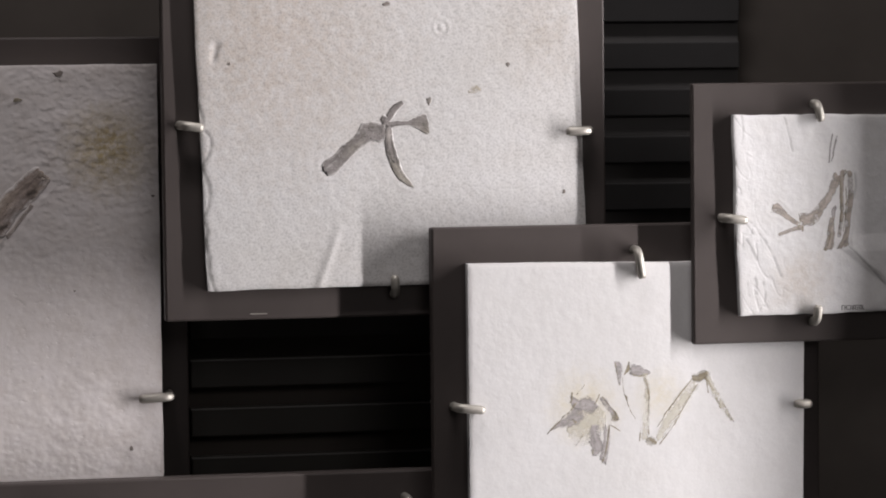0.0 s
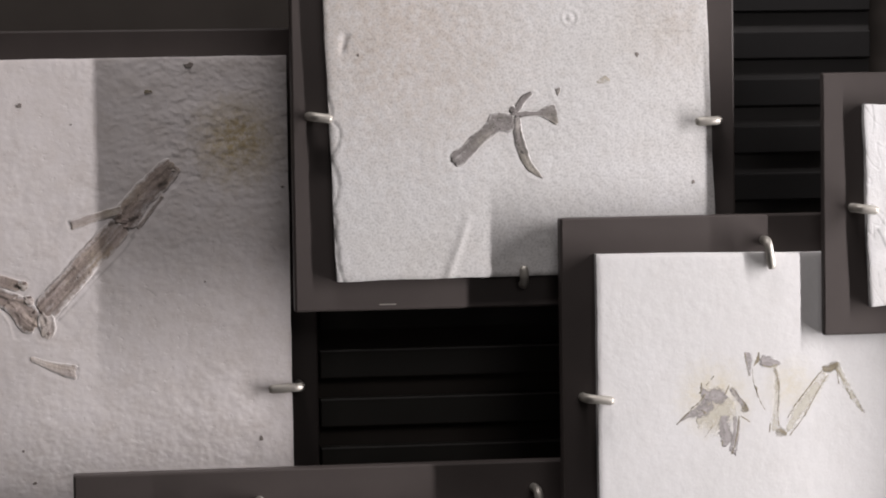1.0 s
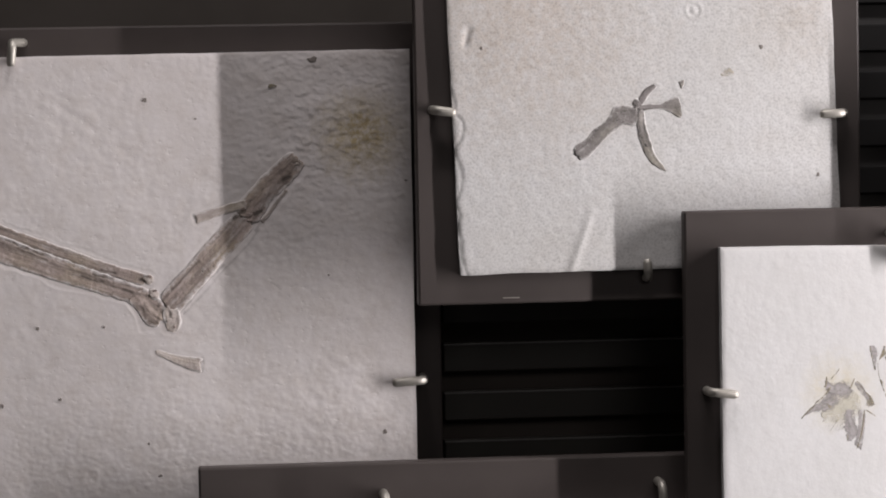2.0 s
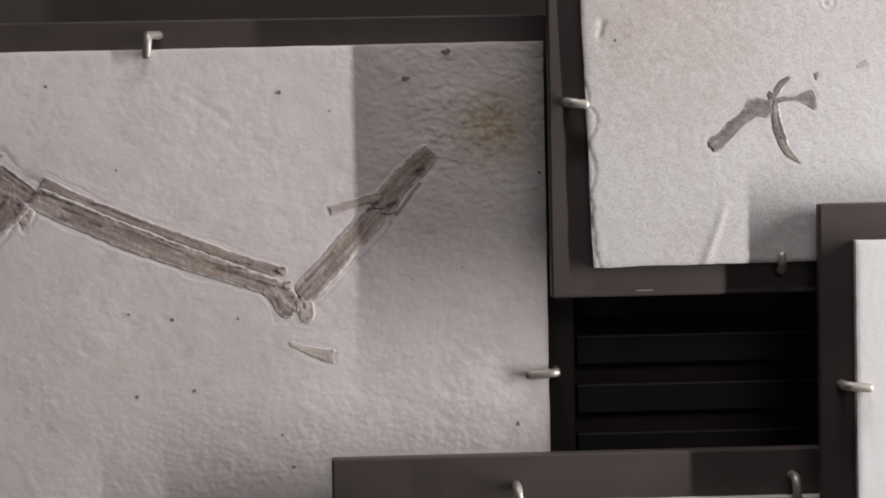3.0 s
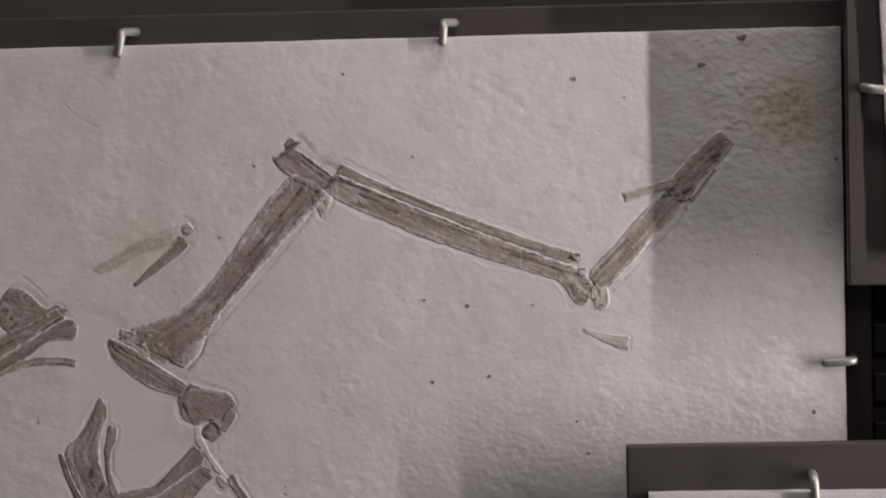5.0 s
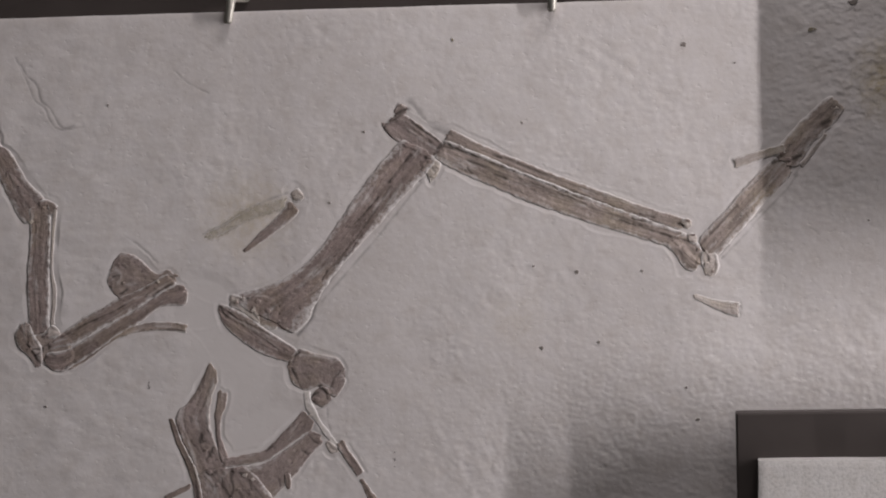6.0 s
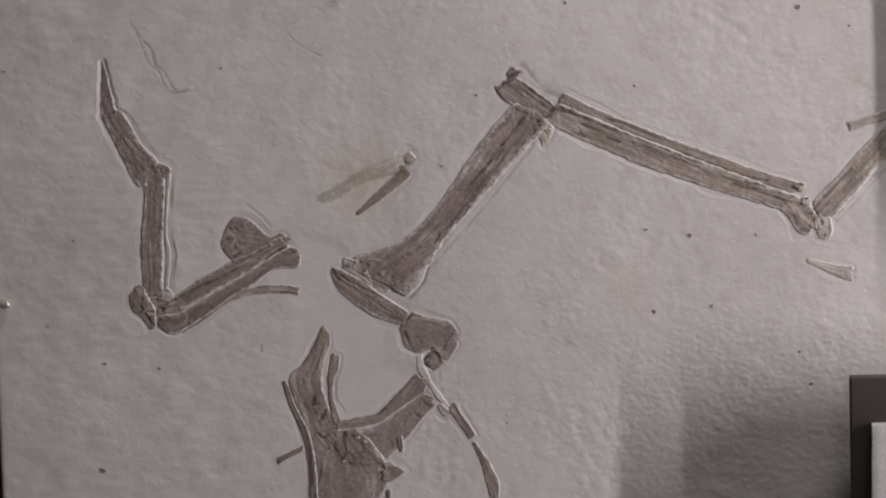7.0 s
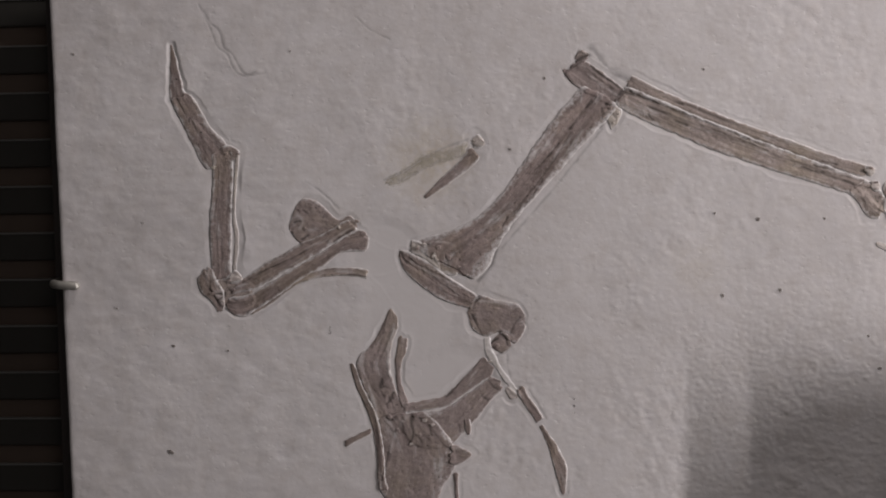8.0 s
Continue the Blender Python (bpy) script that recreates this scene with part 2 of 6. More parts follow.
# ---- building helpers ----
def mesh_object(name, verts, faces, mat, parent=None, label="", smooth=False):
    me = bpy.data.meshes.new(name)
    me.from_pydata([tuple(v) for v in verts], [], [tuple(q) for q in faces])
    me.materials.append(mat)
    if smooth:
        me.polygons.foreach_set("use_smooth", [True] * len(me.polygons))
    me.update()
    ob = new(name, me)
    if parent:
        ob.parent = parent
    if label:
        tagged(ob, label)
    return ob


def part(name, bm, mat, parent, label="", smooth=False):
    me = bpy.data.meshes.new(name)
    bm.normal_update()
    bm.to_mesh(me)
    bm.free()
    me.materials.append(mat)
    if smooth:
        me.polygons.foreach_set("use_smooth", [True] * len(me.polygons))
    ob = new(name, me)
    ob.parent = parent
    if label:
        tagged(ob, label)
    return ob


def box_bm(x0, x1, y0, y1, z0, z1, bevel=0.0, segments=2):
    bm = bmesh.new()
    bmesh.ops.create_cube(bm, size=1)
    for v in bm.verts:
        v.co = Vector(((x0 + x1) / 2 + v.co.x * (x1 - x0), (y0 + y1) / 2 + v.co.y * (y1 - y0), (z0 + z1) / 2 + v.co.z * (z1 - z0)))
    if bevel:
        bmesh.ops.bevel(bm, geom=bm.edges[:], offset=bevel, segments=segments, profile=0.5, affect="EDGES")
    return bm


def box(name, x0, x1, y0, y1, z0, z1, mat, parent=None, label="", bevel=0.0):
    return part(name, box_bm(x0, x1, y0, y1, z0, z1, bevel), mat, parent, label)


TABLE = np.random.RandomState(5).rand(8, 256, 256)


def value_noise(x, y, layer=0):
    """Smooth noise from 0 to 1 on arrays."""
    xi, yi = np.floor(x).astype(int), np.floor(y).astype(int)
    fx, fy = x - xi, y - yi
    fx, fy = fx * fx * (3 - 2 * fx), fy * fy * (3 - 2 * fy)
    t = TABLE[layer % 8]
    a, b = t[xi % 256, yi % 256], t[(xi + 1) % 256, yi % 256]
    c, d = t[xi % 256, (yi + 1) % 256], t[(xi + 1) % 256, (yi + 1) % 256]
    return (a * (1 - fx) + b * fx) * (1 - fy) + (c * (1 - fx) + d * fx) * fy


def turned_noise(x, y, size, layer, octaves=3):
    total, amp, norm = 0.0, 1.0, 0.0
    for k in range(octaves):
        a = 0.7 + 1.1 * k + layer
        u, v = (x * math.cos(a) - y * math.sin(a)) / size, (x * math.sin(a) + y * math.cos(a)) / size
        total, norm = total + amp * value_noise(u + 31.7 * k, v + 12.3 * layer, layer + k), norm + amp
        amp, size = amp * 0.5, size * 0.52
    return total / norm - 0.5


def spline(stations, step):
    """Even samples along a smooth line through the stations."""
    p = np.array(stations, float)
    p = np.vstack([2 * p[0] - p[1], p, 2 * p[-1] - p[-2]])
    out = []
    for i in range(1, len(p) - 2):
        n = max(2, int(np.hypot(*(p[i + 1, :2] - p[i, :2])) / step))
        t = np.linspace(0, 1, n, endpoint=False)[:, None]
        a, b, c, d = p[i - 1], p[i], p[i + 1], p[i + 2]
        out.append(0.5 * (2 * b + (c - a) * t + (2 * a - 5 * b + 4 * c - d) * t * t + (3 * b - a - 3 * c + d) * t ** 3))
    return np.vstack(out + [p[-2][None]])


def bone_shape(stations, seed, thin=False):
    """The face of one bone between its two edges, uneven along both: places, position across and along, height."""
    p = spline(stations, 0.9 if thin else 0.6)
    a, c = p[:, :2], p[:, 2:]
    mid = (a + c) / 2
    run = np.concatenate([[0], np.cumsum(np.hypot(*np.diff(mid, axis=0).T))])
    half = np.hypot(*(c - a).T) / 2 + (0 if thin else 0.25)
    if thin:
        half = half * np.clip(0.62 + 4.2 * turned_noise(run / 1000, run * 0 + seed, 0.006, 2, 3), 0.02, 1.5)
    end = np.minimum(run, run[-1] - run)
    cap = 0.78 + 0.22 * np.sqrt(np.clip(1 - (1 - np.clip(end / np.maximum(0.55 * half, 0.5), 0, 1)) ** 2, 0, 1))
    across = 7 if thin else int(np.clip(2 * half.max() / 0.55, 9, 71))
    s = np.linspace(-1, 1, across)
    S, R = np.meshgrid(s, run)
    ra = (0.35 + 0.08 * np.minimum(half, 5)) * 2 * turned_noise(run / 1000, run * 0 + seed, 0.004, 1, 3)
    rc = (0.35 + 0.08 * np.minimum(half, 5)) * 2 * turned_noise(run / 1000, run * 0 + seed + 9, 0.004, 3, 3)
    fade = np.clip(half / 1.5, 0.15, 1)
    width = np.where(S < 0, (half * cap + ra * fade)[:, None], (half * cap + rc * fade)[:, None])
    off = S * width
    way = (c - a) / np.maximum(2 * half, 0.01)[:, None]
    slant = 0.5 * np.minimum(half, 4)[:, None] * turned_noise(S * 3 + seed, S * 0 + seed, 1.0, 6, 2) * 2 * np.clip(1 - end / 4.0, 0, 1)[:, None]
    along = np.gradient(mid, axis=0)
    along /= np.maximum(np.linalg.norm(along, axis=1), 1e-6)[:, None]
    X = mid[:, :1] + way[:, :1] * off + along[:, :1] * slant
    Z = mid[:, 1:] + way[:, 1:] * off + along[:, 1:] * slant
    full = np.minimum(0.32 + 0.05 * half, 0.7)
    groove = turned_noise(S * 3.0 + seed, R * 0.03, 1.0, 2, 2) + 0.6 * turned_noise(S * 8.0 + seed, R * 0.08, 1.0, 4, 2)
    lump = turned_noise(R / 1000 + seed, off / 1000, 0.006, 5, 3)
    crevice = np.exp(-(turned_noise(R / 1000 * 0.09 + seed, off / 1000, 0.0035, 3, 2) / 0.04) ** 2)
    chip = np.exp(-(turned_noise(R / 1000 + 2 * seed, off / 1000 * 0.5, 0.006, 6, 2) / 0.03) ** 2)
    prof = 1 - np.abs(S) ** np.clip(2.0 * half, 4, 18)[:, None]
    fibre = turned_noise(R / 1000 * 0.16 + seed, off / 1000, 0.0016, 5, 3)
    crumb = turned_noise(R / 1000 + seed, off / 1000, 0.0022, 1, 2)
    up = (full * (0.55 + 0.45 * np.clip(end / 2.5, 0, 1)))[:, None] * prof * (0.8 + 0.9 * groove * np.clip(7 / half, 0.3, 1)[:, None] + 1.1 * lump - 0.3 * crevice - 0.15 * chip) + prof * (0.3 + 0.35 * fibre * np.clip(6 / half, 0.25, 1)[:, None] + 0.4 * crumb)
    if thin:
        up = 0.25 * up
    return X, Z, S, R, off + 40 * seed, up


# ---- fossil bones: where each lies on its slab (millimetres) ----
BEDS = {"one": [], "two": [], "three": [], "four": [], "five": []}


LINES = ("outline",)


MARKS = {"one": [], "two": [], "four": []}
CUT = {"crevice_line": -0.10, "ridge_line": 0.06, "hair_crack": -0.20, "rib_trace": -0.08, "chipped_edge": -0.30}
# Tints also paint shade beside the banks and light on bone rims
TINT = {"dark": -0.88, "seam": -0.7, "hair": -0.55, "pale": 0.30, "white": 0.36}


def bed(slab, name, kind, stations):
    """Stations along the bone: x and z of its two edges. Cracks and seams are cut into the bone and rock themselves."""
    if slab in MARKS and name in CUT:
        p = spline(stations, 0.4)
        mid, half = (p[:, :2] + p[:, 2:]) / 2, np.hypot(*(p[:, 2:] - p[:, :2]).T) / 2
        seed = 3.1 * len(MARKS[slab])
        run = np.arange(len(p)) * 0.4
        mid = mid + 0.7 * np.stack([turned_noise(run / 1000 + seed, run * 0, 0.003, 1, 3), turned_noise(run / 1000 + seed, run * 0, 0.003, 4, 3)], -1)
        half = np.maximum(half * np.clip(1.0 + 2.6 * turned_noise(run / 1000 + seed, run * 0, 0.004, 2, 2), 0.15, 1.5) * (2.4 if name == "chipped_edge" else 0.8 if kind == "dark" else 1.0), 0.18)
        MARKS[slab].append((name, kind, mid, half))
        return
    BEDS[slab].append((name, kind, bone_shape(stations, len(BEDS[slab]) * 1.7 + 0.3, name in LINES)))


def carve(key, X, Z):
    """What the cracks and seams do to a surface at places in millimetres: height to add, and tint (below 0: dark, above: pale)."""
    rise, tint = np.zeros(X.shape), np.zeros(X.shape)
    for name, kind, mid, half in MARKS.get(key, ()):
        (x0, z0), (x1, z1) = mid.min(0) - 3, mid.max(0) + 3
        hit = (X > x0) & (X < x1) & (Z > z0) & (Z < z1)
        if not hit.any():
            continue
        d = np.hypot(X[hit][:, None] - mid[:, 0], Z[hit][:, None] - mid[:, 1])
        near = d.argmin(1)
        g = np.exp(-(d[np.arange(len(near)), near] / np.maximum(half[near], 0.45)) ** 2) * np.minimum(half[near] / 0.45, 1)
        rise[hit] += CUT[name] * (0.6 if kind in ("hair", "pale") else 1.0) * g
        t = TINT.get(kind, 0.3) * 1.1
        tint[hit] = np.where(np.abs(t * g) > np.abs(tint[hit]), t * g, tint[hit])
    return rise, tint


bed("one", "joint_bed", "mid", [(-389.5, 1434.7, -385.4, 1422.8), (-381.6, 1436.9, -380.5, 1416.7), (-373.0, 1436.2, -372.0, 1415.3), (-363.9, 1433.4, -363.3, 1419.2)])
bed("one", "joint_bed", "mid", [(-268.1, 1451.0, -267.6, 1444.4), (-260.6, 1454.3, -259.0, 1439.9), (-250.5, 1455.5, -249.3, 1435.8), (-241.9, 1452.0, -241.7, 1434.7)])
bed("one", "elbow_head", "plate", [(-168.6, 1558.7, -177.1, 1553.7), (-161.7, 1558.6, -170.4, 1545.7), (-153.6, 1553.2, -159.4, 1539.6), (-146.5, 1547.1, -151.0, 1534.1), (-139.7, 1541.4, -142.6, 1530.0)])
bed("one", "head_knob", "plate", [(-168.1, 1565.0, -168.9, 1558.1), (-166.1, 1565.9, -166.6, 1557.4), (-163.5, 1565.2, -164.3, 1557.7), (-160.9, 1563.2, -162.3, 1559.9)])
bed("one", "radius", "mid", [(-136.8, 1550.9, -139.0, 1543.4), (-123.9, 1544.0, -126.3, 1537.6), (-110.0, 1537.5, -112.7, 1530.7), (-90.5, 1529.3, -92.9, 1522.8), (-72.0, 1521.4, -74.8, 1515.2), (-52.5, 1514.1, -55.3, 1507.6), (-23.3, 1503.0, -25.8, 1496.5), (-0.3, 1495.3, -4.0, 1488.5)])
bed("one", "ulna", "mid", [(-139.3, 1544.4, -145.8, 1533.0), (-124.0, 1537.8, -130.9, 1524.5), (-104.6, 1528.9, -109.8, 1514.9), (-85.1, 1520.6, -89.4, 1506.0), (-55.3, 1508.2, -59.5, 1495.2), (-25.7, 1496.8, -29.6, 1485.4), (-5.0, 1488.9, -10.7, 1478.8), (-1.4, 1487.1, -7.5, 1476.8)])
bed("one", "elbow_knob", "pale", [(-149.7, 1533.5, -154.4, 1530.9), (-145.8, 1533.4, -152.5, 1526.3), (-142.6, 1530.0, -150.0, 1521.7), (-144.7, 1524.8, -148.7, 1520.3)])
bed("one", "humerus", "bone", [(-165.8, 1546.2, -143.1, 1534.0), (-171.9, 1538.5, -149.9, 1526.9), (-186.8, 1521.1, -166.4, 1510.2), (-201.9, 1500.1, -180.3, 1495.4), (-216.6, 1480.3, -198.6, 1476.0), (-229.4, 1469.4, -210.1, 1462.4), (-242.8, 1462.4, -215.6, 1453.9), (-257.1, 1458.7, -219.8, 1446.1), (-265.8, 1454.9, -224.0, 1437.6), (-265.2, 1450.3, -228.1, 1431.7)])
bed("one", "coracoid", "bone", [(-275.8, 1451.1, -274.7, 1444.5), (-268.6, 1449.0, -270.6, 1436.2), (-258.2, 1443.5, -259.3, 1426.4), (-245.2, 1434.0, -248.3, 1419.9), (-229.7, 1423.8, -234.5, 1416.0)])
bed("one", "shoulder_piece", "pale", [(-267.7, 1456.9, -269.2, 1449.7), (-262.4, 1455.5, -263.4, 1446.9), (-255.9, 1452.1, -258.2, 1442.9), (-251.5, 1446.7, -251.7, 1438.1)])
bed("one", "wrist_bone", "mid", [(-8.0, 1486.0, -12.7, 1480.2), (-1.4, 1487.1, -8.2, 1474.8), (5.0, 1481.8, -2.8, 1466.8), (8.8, 1475.1, 3.7, 1464.7)])
bed("one", "wrist_pebble", "pale", [(-0.1, 1487.4, -0.5, 1481.9), (2.5, 1487.4, 2.1, 1481.2), (5.1, 1486.0, 4.4, 1482.1)])
bed("one", "wrist_pebble", "pale", [(-3.2, 1495.7, -3.6, 1490.8), (-0.6, 1496.3, -0.7, 1489.8), (2.0, 1494.9, 1.3, 1491.0)])
bed("one", "metacarpus", "mid", [(4.4, 1483.7, 13.9, 1469.8), (14.4, 1493.4, 23.3, 1481.4), (20.7, 1499.8, 29.7, 1487.8), (32.4, 1513.3, 41.3, 1501.3), (42.4, 1523.6, 52.7, 1512.9), (50.4, 1531.2, 61.3, 1522.5)])
bed("one", "wrist_knob", "pale", [(6.9, 1477.1, 16.7, 1475.0), (6.7, 1469.9, 17.2, 1467.7), (8.6, 1463.3, 14.5, 1462.5)])
bed("one", "wing_digit", "mid", [(48.4, 1530.6, 62.6, 1523.2), (54.1, 1539.0, 66.7, 1530.3), (59.1, 1544.1, 70.0, 1534.8), (62.8, 1548.3, 72.7, 1538.6), (74.0, 1558.8, 81.9, 1546.2), (81.6, 1564.8, 90.9, 1557.1)])
bed("one", "digit_splint", "pale", [(64.0, 1525.7, 65.9, 1523.7), (72.0, 1535.4, 73.9, 1534.0), (78.6, 1543.7, 80.6, 1542.4)])
bed("one", "thumb_digit", "pale", [(26.6, 1529.8, 27.1, 1523.9), (32.8, 1531.9, 33.7, 1526.0), (42.6, 1534.7, 43.5, 1529.4), (55.1, 1538.3, 56.3, 1532.4)])
bed("one", "small_bone", "pale", [(2.5, 1452.6, 2.1, 1448.7), (8.3, 1450.8, 6.9, 1446.9), (18.1, 1448.0, 16.3, 1442.1), (24.6, 1447.6, 23.2, 1439.0), (28.5, 1446.8, 27.1, 1438.0)])
bed("one", "splint_bone", "bone", [(-231.8, 1511.5, -225.4, 1504.2), (-235.3, 1506.3, -231.5, 1499.0), (-240.0, 1501.2, -236.2, 1495.2), (-248.5, 1493.8, -246.0, 1488.5), (-260.0, 1482.5, -258.4, 1480.8)])
bed("one", "splint_knob", "pale", [(-231.0, 1515.5, -229.9, 1510.2), (-227.0, 1518.0, -226.6, 1509.4), (-223.8, 1515.3, -223.9, 1510.7)])
bed("one", "tip_digit", "bone", [(-409.1, 1574.1, -407.8, 1574.1), (-409.4, 1564.8, -405.3, 1565.4), (-410.2, 1554.1, -403.3, 1554.7), (-410.9, 1541.5, -400.3, 1542.6)])
bed("one", "wing_digit", "bone", [(-410.9, 1542.1, -397.4, 1545.2), (-404.8, 1530.0, -392.3, 1536.4), (-399.4, 1518.5, -385.8, 1524.9), (-395.9, 1510.4, -379.2, 1518.1), (-390.1, 1498.9, -374.0, 1511.4)])
bed("one", "wrist_bone", "bone", [(-380.0, 1514.1, -381.7, 1505.5), (-373.9, 1514.0, -375.6, 1504.7), (-368.9, 1510.9, -370.8, 1504.6)])
bed("one", "metacarpus", "bone", [(-387.0, 1509.6, -373.3, 1511.3), (-386.1, 1496.8, -373.8, 1496.6), (-387.6, 1481.8, -374.6, 1481.6), (-389.2, 1463.3, -375.5, 1463.1), (-388.8, 1434.7, -376.7, 1436.2)])
bed("one", "thin_metacarpal", "pale", [(-372.0, 1508.0, -369.3, 1508.6), (-373.6, 1489.9, -371.6, 1489.9), (-374.9, 1473.2, -372.8, 1473.2), (-374.3, 1458.1, -371.2, 1458.4), (-375.9, 1440.3, -373.5, 1440.2)])
bed("one", "shoulder_plate", "plate", [(-234.7, 1417.0, -235.6, 1411.3), (-232.0, 1421.3, -233.1, 1404.0), (-227.9, 1423.9, -228.1, 1400.2), (-223.2, 1422.5, -223.1, 1399.5), (-217.9, 1420.8, -217.7, 1401.2), (-212.6, 1419.8, -212.8, 1397.8), (-208.6, 1419.4, -208.5, 1394.8), (-204.7, 1417.4, -204.5, 1398.4), (-202.1, 1413.7, -201.7, 1403.7)])
bed("one", "joint_piece", "plate", [(-222.6, 1395.5, -221.3, 1392.5), (-219.1, 1399.5, -218.7, 1390.5), (-215.7, 1401.8, -215.4, 1389.1), (-212.4, 1400.5, -211.6, 1391.8), (-210.8, 1396.1, -209.9, 1393.8)])
bed("one", "rock_ridge", "white", [(-226.8, 1398.6, -222.5, 1398.5), (-226.6, 1392.9, -222.3, 1393.9), (-225.4, 1387.9, -220.7, 1390.5), (-220.2, 1380.8, -217.5, 1382.8), (-215.7, 1373.8, -213.0, 1376.1), (-211.2, 1367.7, -208.5, 1369.7), (-207.9, 1364.3, -205.9, 1366.3)])
bed("one", "shoulder_chip", "pale", [(-214.9, 1367.7, -212.5, 1369.7), (-212.0, 1362.4, -208.5, 1366.4), (-208.0, 1362.3, -205.9, 1365.0)])
bed("one", "wishbone", "bone", [(-208.2, 1366.4, -203.8, 1370.0), (-204.4, 1359.6, -199.9, 1363.3), (-199.5, 1352.6, -195.4, 1356.3), (-196.3, 1348.2, -192.2, 1350.9)])
bed("one", "wishbone_tip", "bone", [(-195.3, 1345.9, -192.3, 1346.9), (-192.1, 1339.2, -188.4, 1340.5), (-189.0, 1330.8, -183.9, 1333.5), (-186.5, 1320.7, -179.5, 1322.7), (-184.1, 1310.7, -179.4, 1313.3), (-182.2, 1305.3, -180.2, 1306.6)])
bed("one", "coracoid", "plate", [(-282.2, 1415.8, -280.5, 1416.4), (-284.3, 1411.8, -277.9, 1411.7), (-287.5, 1405.1, -277.4, 1405.7), (-291.1, 1398.4, -279.9, 1399.0), (-296.0, 1392.4, -281.5, 1391.6), (-300.8, 1389.1, -282.3, 1387.6), (-302.7, 1383.7, -282.7, 1382.9), (-302.2, 1378.3, -282.2, 1377.5), (-300.0, 1371.6, -280.7, 1370.8), (-296.8, 1364.8, -278.2, 1364.7), (-294.6, 1357.4, -274.9, 1359.6), (-292.5, 1348.6, -272.7, 1355.2)])
bed("one", "neck_strip", "plate", [(-277.2, 1400.3, -271.5, 1398.2), (-278.4, 1391.6, -272.7, 1390.9), (-279.6, 1384.9, -275.6, 1384.2), (-279.5, 1378.2, -276.5, 1377.5), (-279.0, 1370.8, -275.6, 1370.7), (-277.9, 1363.4, -272.8, 1362.7), (-276.7, 1357.3, -271.2, 1358.9)])
bed("one", "breast_wing", "plate", [(-275.1, 1353.6, -273.8, 1338.4), (-264.9, 1354.9, -263.8, 1333.7), (-254.8, 1355.8, -254.3, 1333.6), (-246.9, 1358.8, -246.9, 1335.6), (-241.5, 1362.5, -240.6, 1341.7), (-235.0, 1366.8, -233.1, 1349.4), (-228.8, 1371.2, -226.1, 1357.7), (-223.4, 1375.5, -220.0, 1364.4), (-217.7, 1373.8, -215.8, 1368.4)])
bed("one", "breast_arch", "plate", [(-275.9, 1360.3, -274.7, 1354.6), (-268.1, 1361.0, -267.6, 1355.2), (-259.6, 1362.3, -258.8, 1356.2), (-251.2, 1364.2, -248.6, 1358.5), (-245.3, 1368.9, -241.8, 1363.2), (-239.1, 1375.2, -235.0, 1367.8), (-232.3, 1381.9, -228.5, 1372.2), (-227.1, 1387.2, -222.3, 1376.8), (-223.5, 1383.8, -219.6, 1379.1)])
bed("one", "breast_stub", "bone", [(-239.8, 1350.4, -235.4, 1350.4), (-238.9, 1345.4, -235.2, 1345.4), (-238.0, 1341.3, -235.6, 1341.3)])
bed("one", "breastbone", "plate", [(-293.1, 1352.0, -260.5, 1355.2), (-291.6, 1344.5, -251.4, 1343.7), (-291.5, 1334.4, -246.9, 1335.6), (-292.1, 1324.3, -245.1, 1324.9), (-292.3, 1317.5, -248.0, 1317.4), (-291.8, 1312.4, -251.5, 1312.4), (-290.2, 1307.3, -254.0, 1307.3), (-287.6, 1302.2, -255.8, 1302.2), (-285.1, 1295.5, -256.7, 1295.5), (-282.0, 1283.6, -258.3, 1283.6)])
bed("one", "breast_tab", "plate", [(-248.5, 1335.6, -248.2, 1322.8), (-243.5, 1334.3, -243.5, 1323.5), (-239.5, 1332.6, -239.7, 1325.5), (-235.9, 1330.2, -235.9, 1327.9)])
bed("one", "breast_edge", "bone", [(-307.1, 1383.4, -304.4, 1384.0), (-305.9, 1378.3, -302.5, 1379.7), (-303.4, 1369.9, -300.0, 1371.6), (-299.6, 1360.8, -296.2, 1362.8), (-295.5, 1349.6, -291.0, 1352.0), (-293.4, 1339.5, -289.0, 1340.5), (-292.0, 1327.6, -287.6, 1327.6), (-292.0, 1315.8, -287.3, 1315.8), (-291.6, 1308.0, -285.4, 1308.7)])
bed("one", "rod", "bone", [(-311.5, 1337.8, -310.2, 1333.8), (-303.5, 1341.5, -302.3, 1338.1), (-295.6, 1345.2, -294.7, 1342.2)])
bed("one", "rod", "bone", [(-247.0, 1318.4, -243.2, 1318.4), (-246.4, 1312.4, -243.7, 1312.4), (-245.7, 1302.2, -243.7, 1302.2)])
bed("one", "elbow_plate", "plate", [(-340.6, 1467.3, -340.1, 1462.6), (-338.0, 1475.0, -337.2, 1457.9), (-334.8, 1479.6, -333.5, 1455.5), (-330.7, 1482.3, -329.8, 1455.8), (-325.3, 1480.8, -324.6, 1457.4), (-320.3, 1478.1, -319.5, 1459.0), (-315.4, 1472.7, -314.4, 1460.6), (-310.4, 1469.3, -309.6, 1462.2), (-304.6, 1471.5, -303.4, 1464.2), (-301.0, 1468.5, -299.4, 1463.8)])
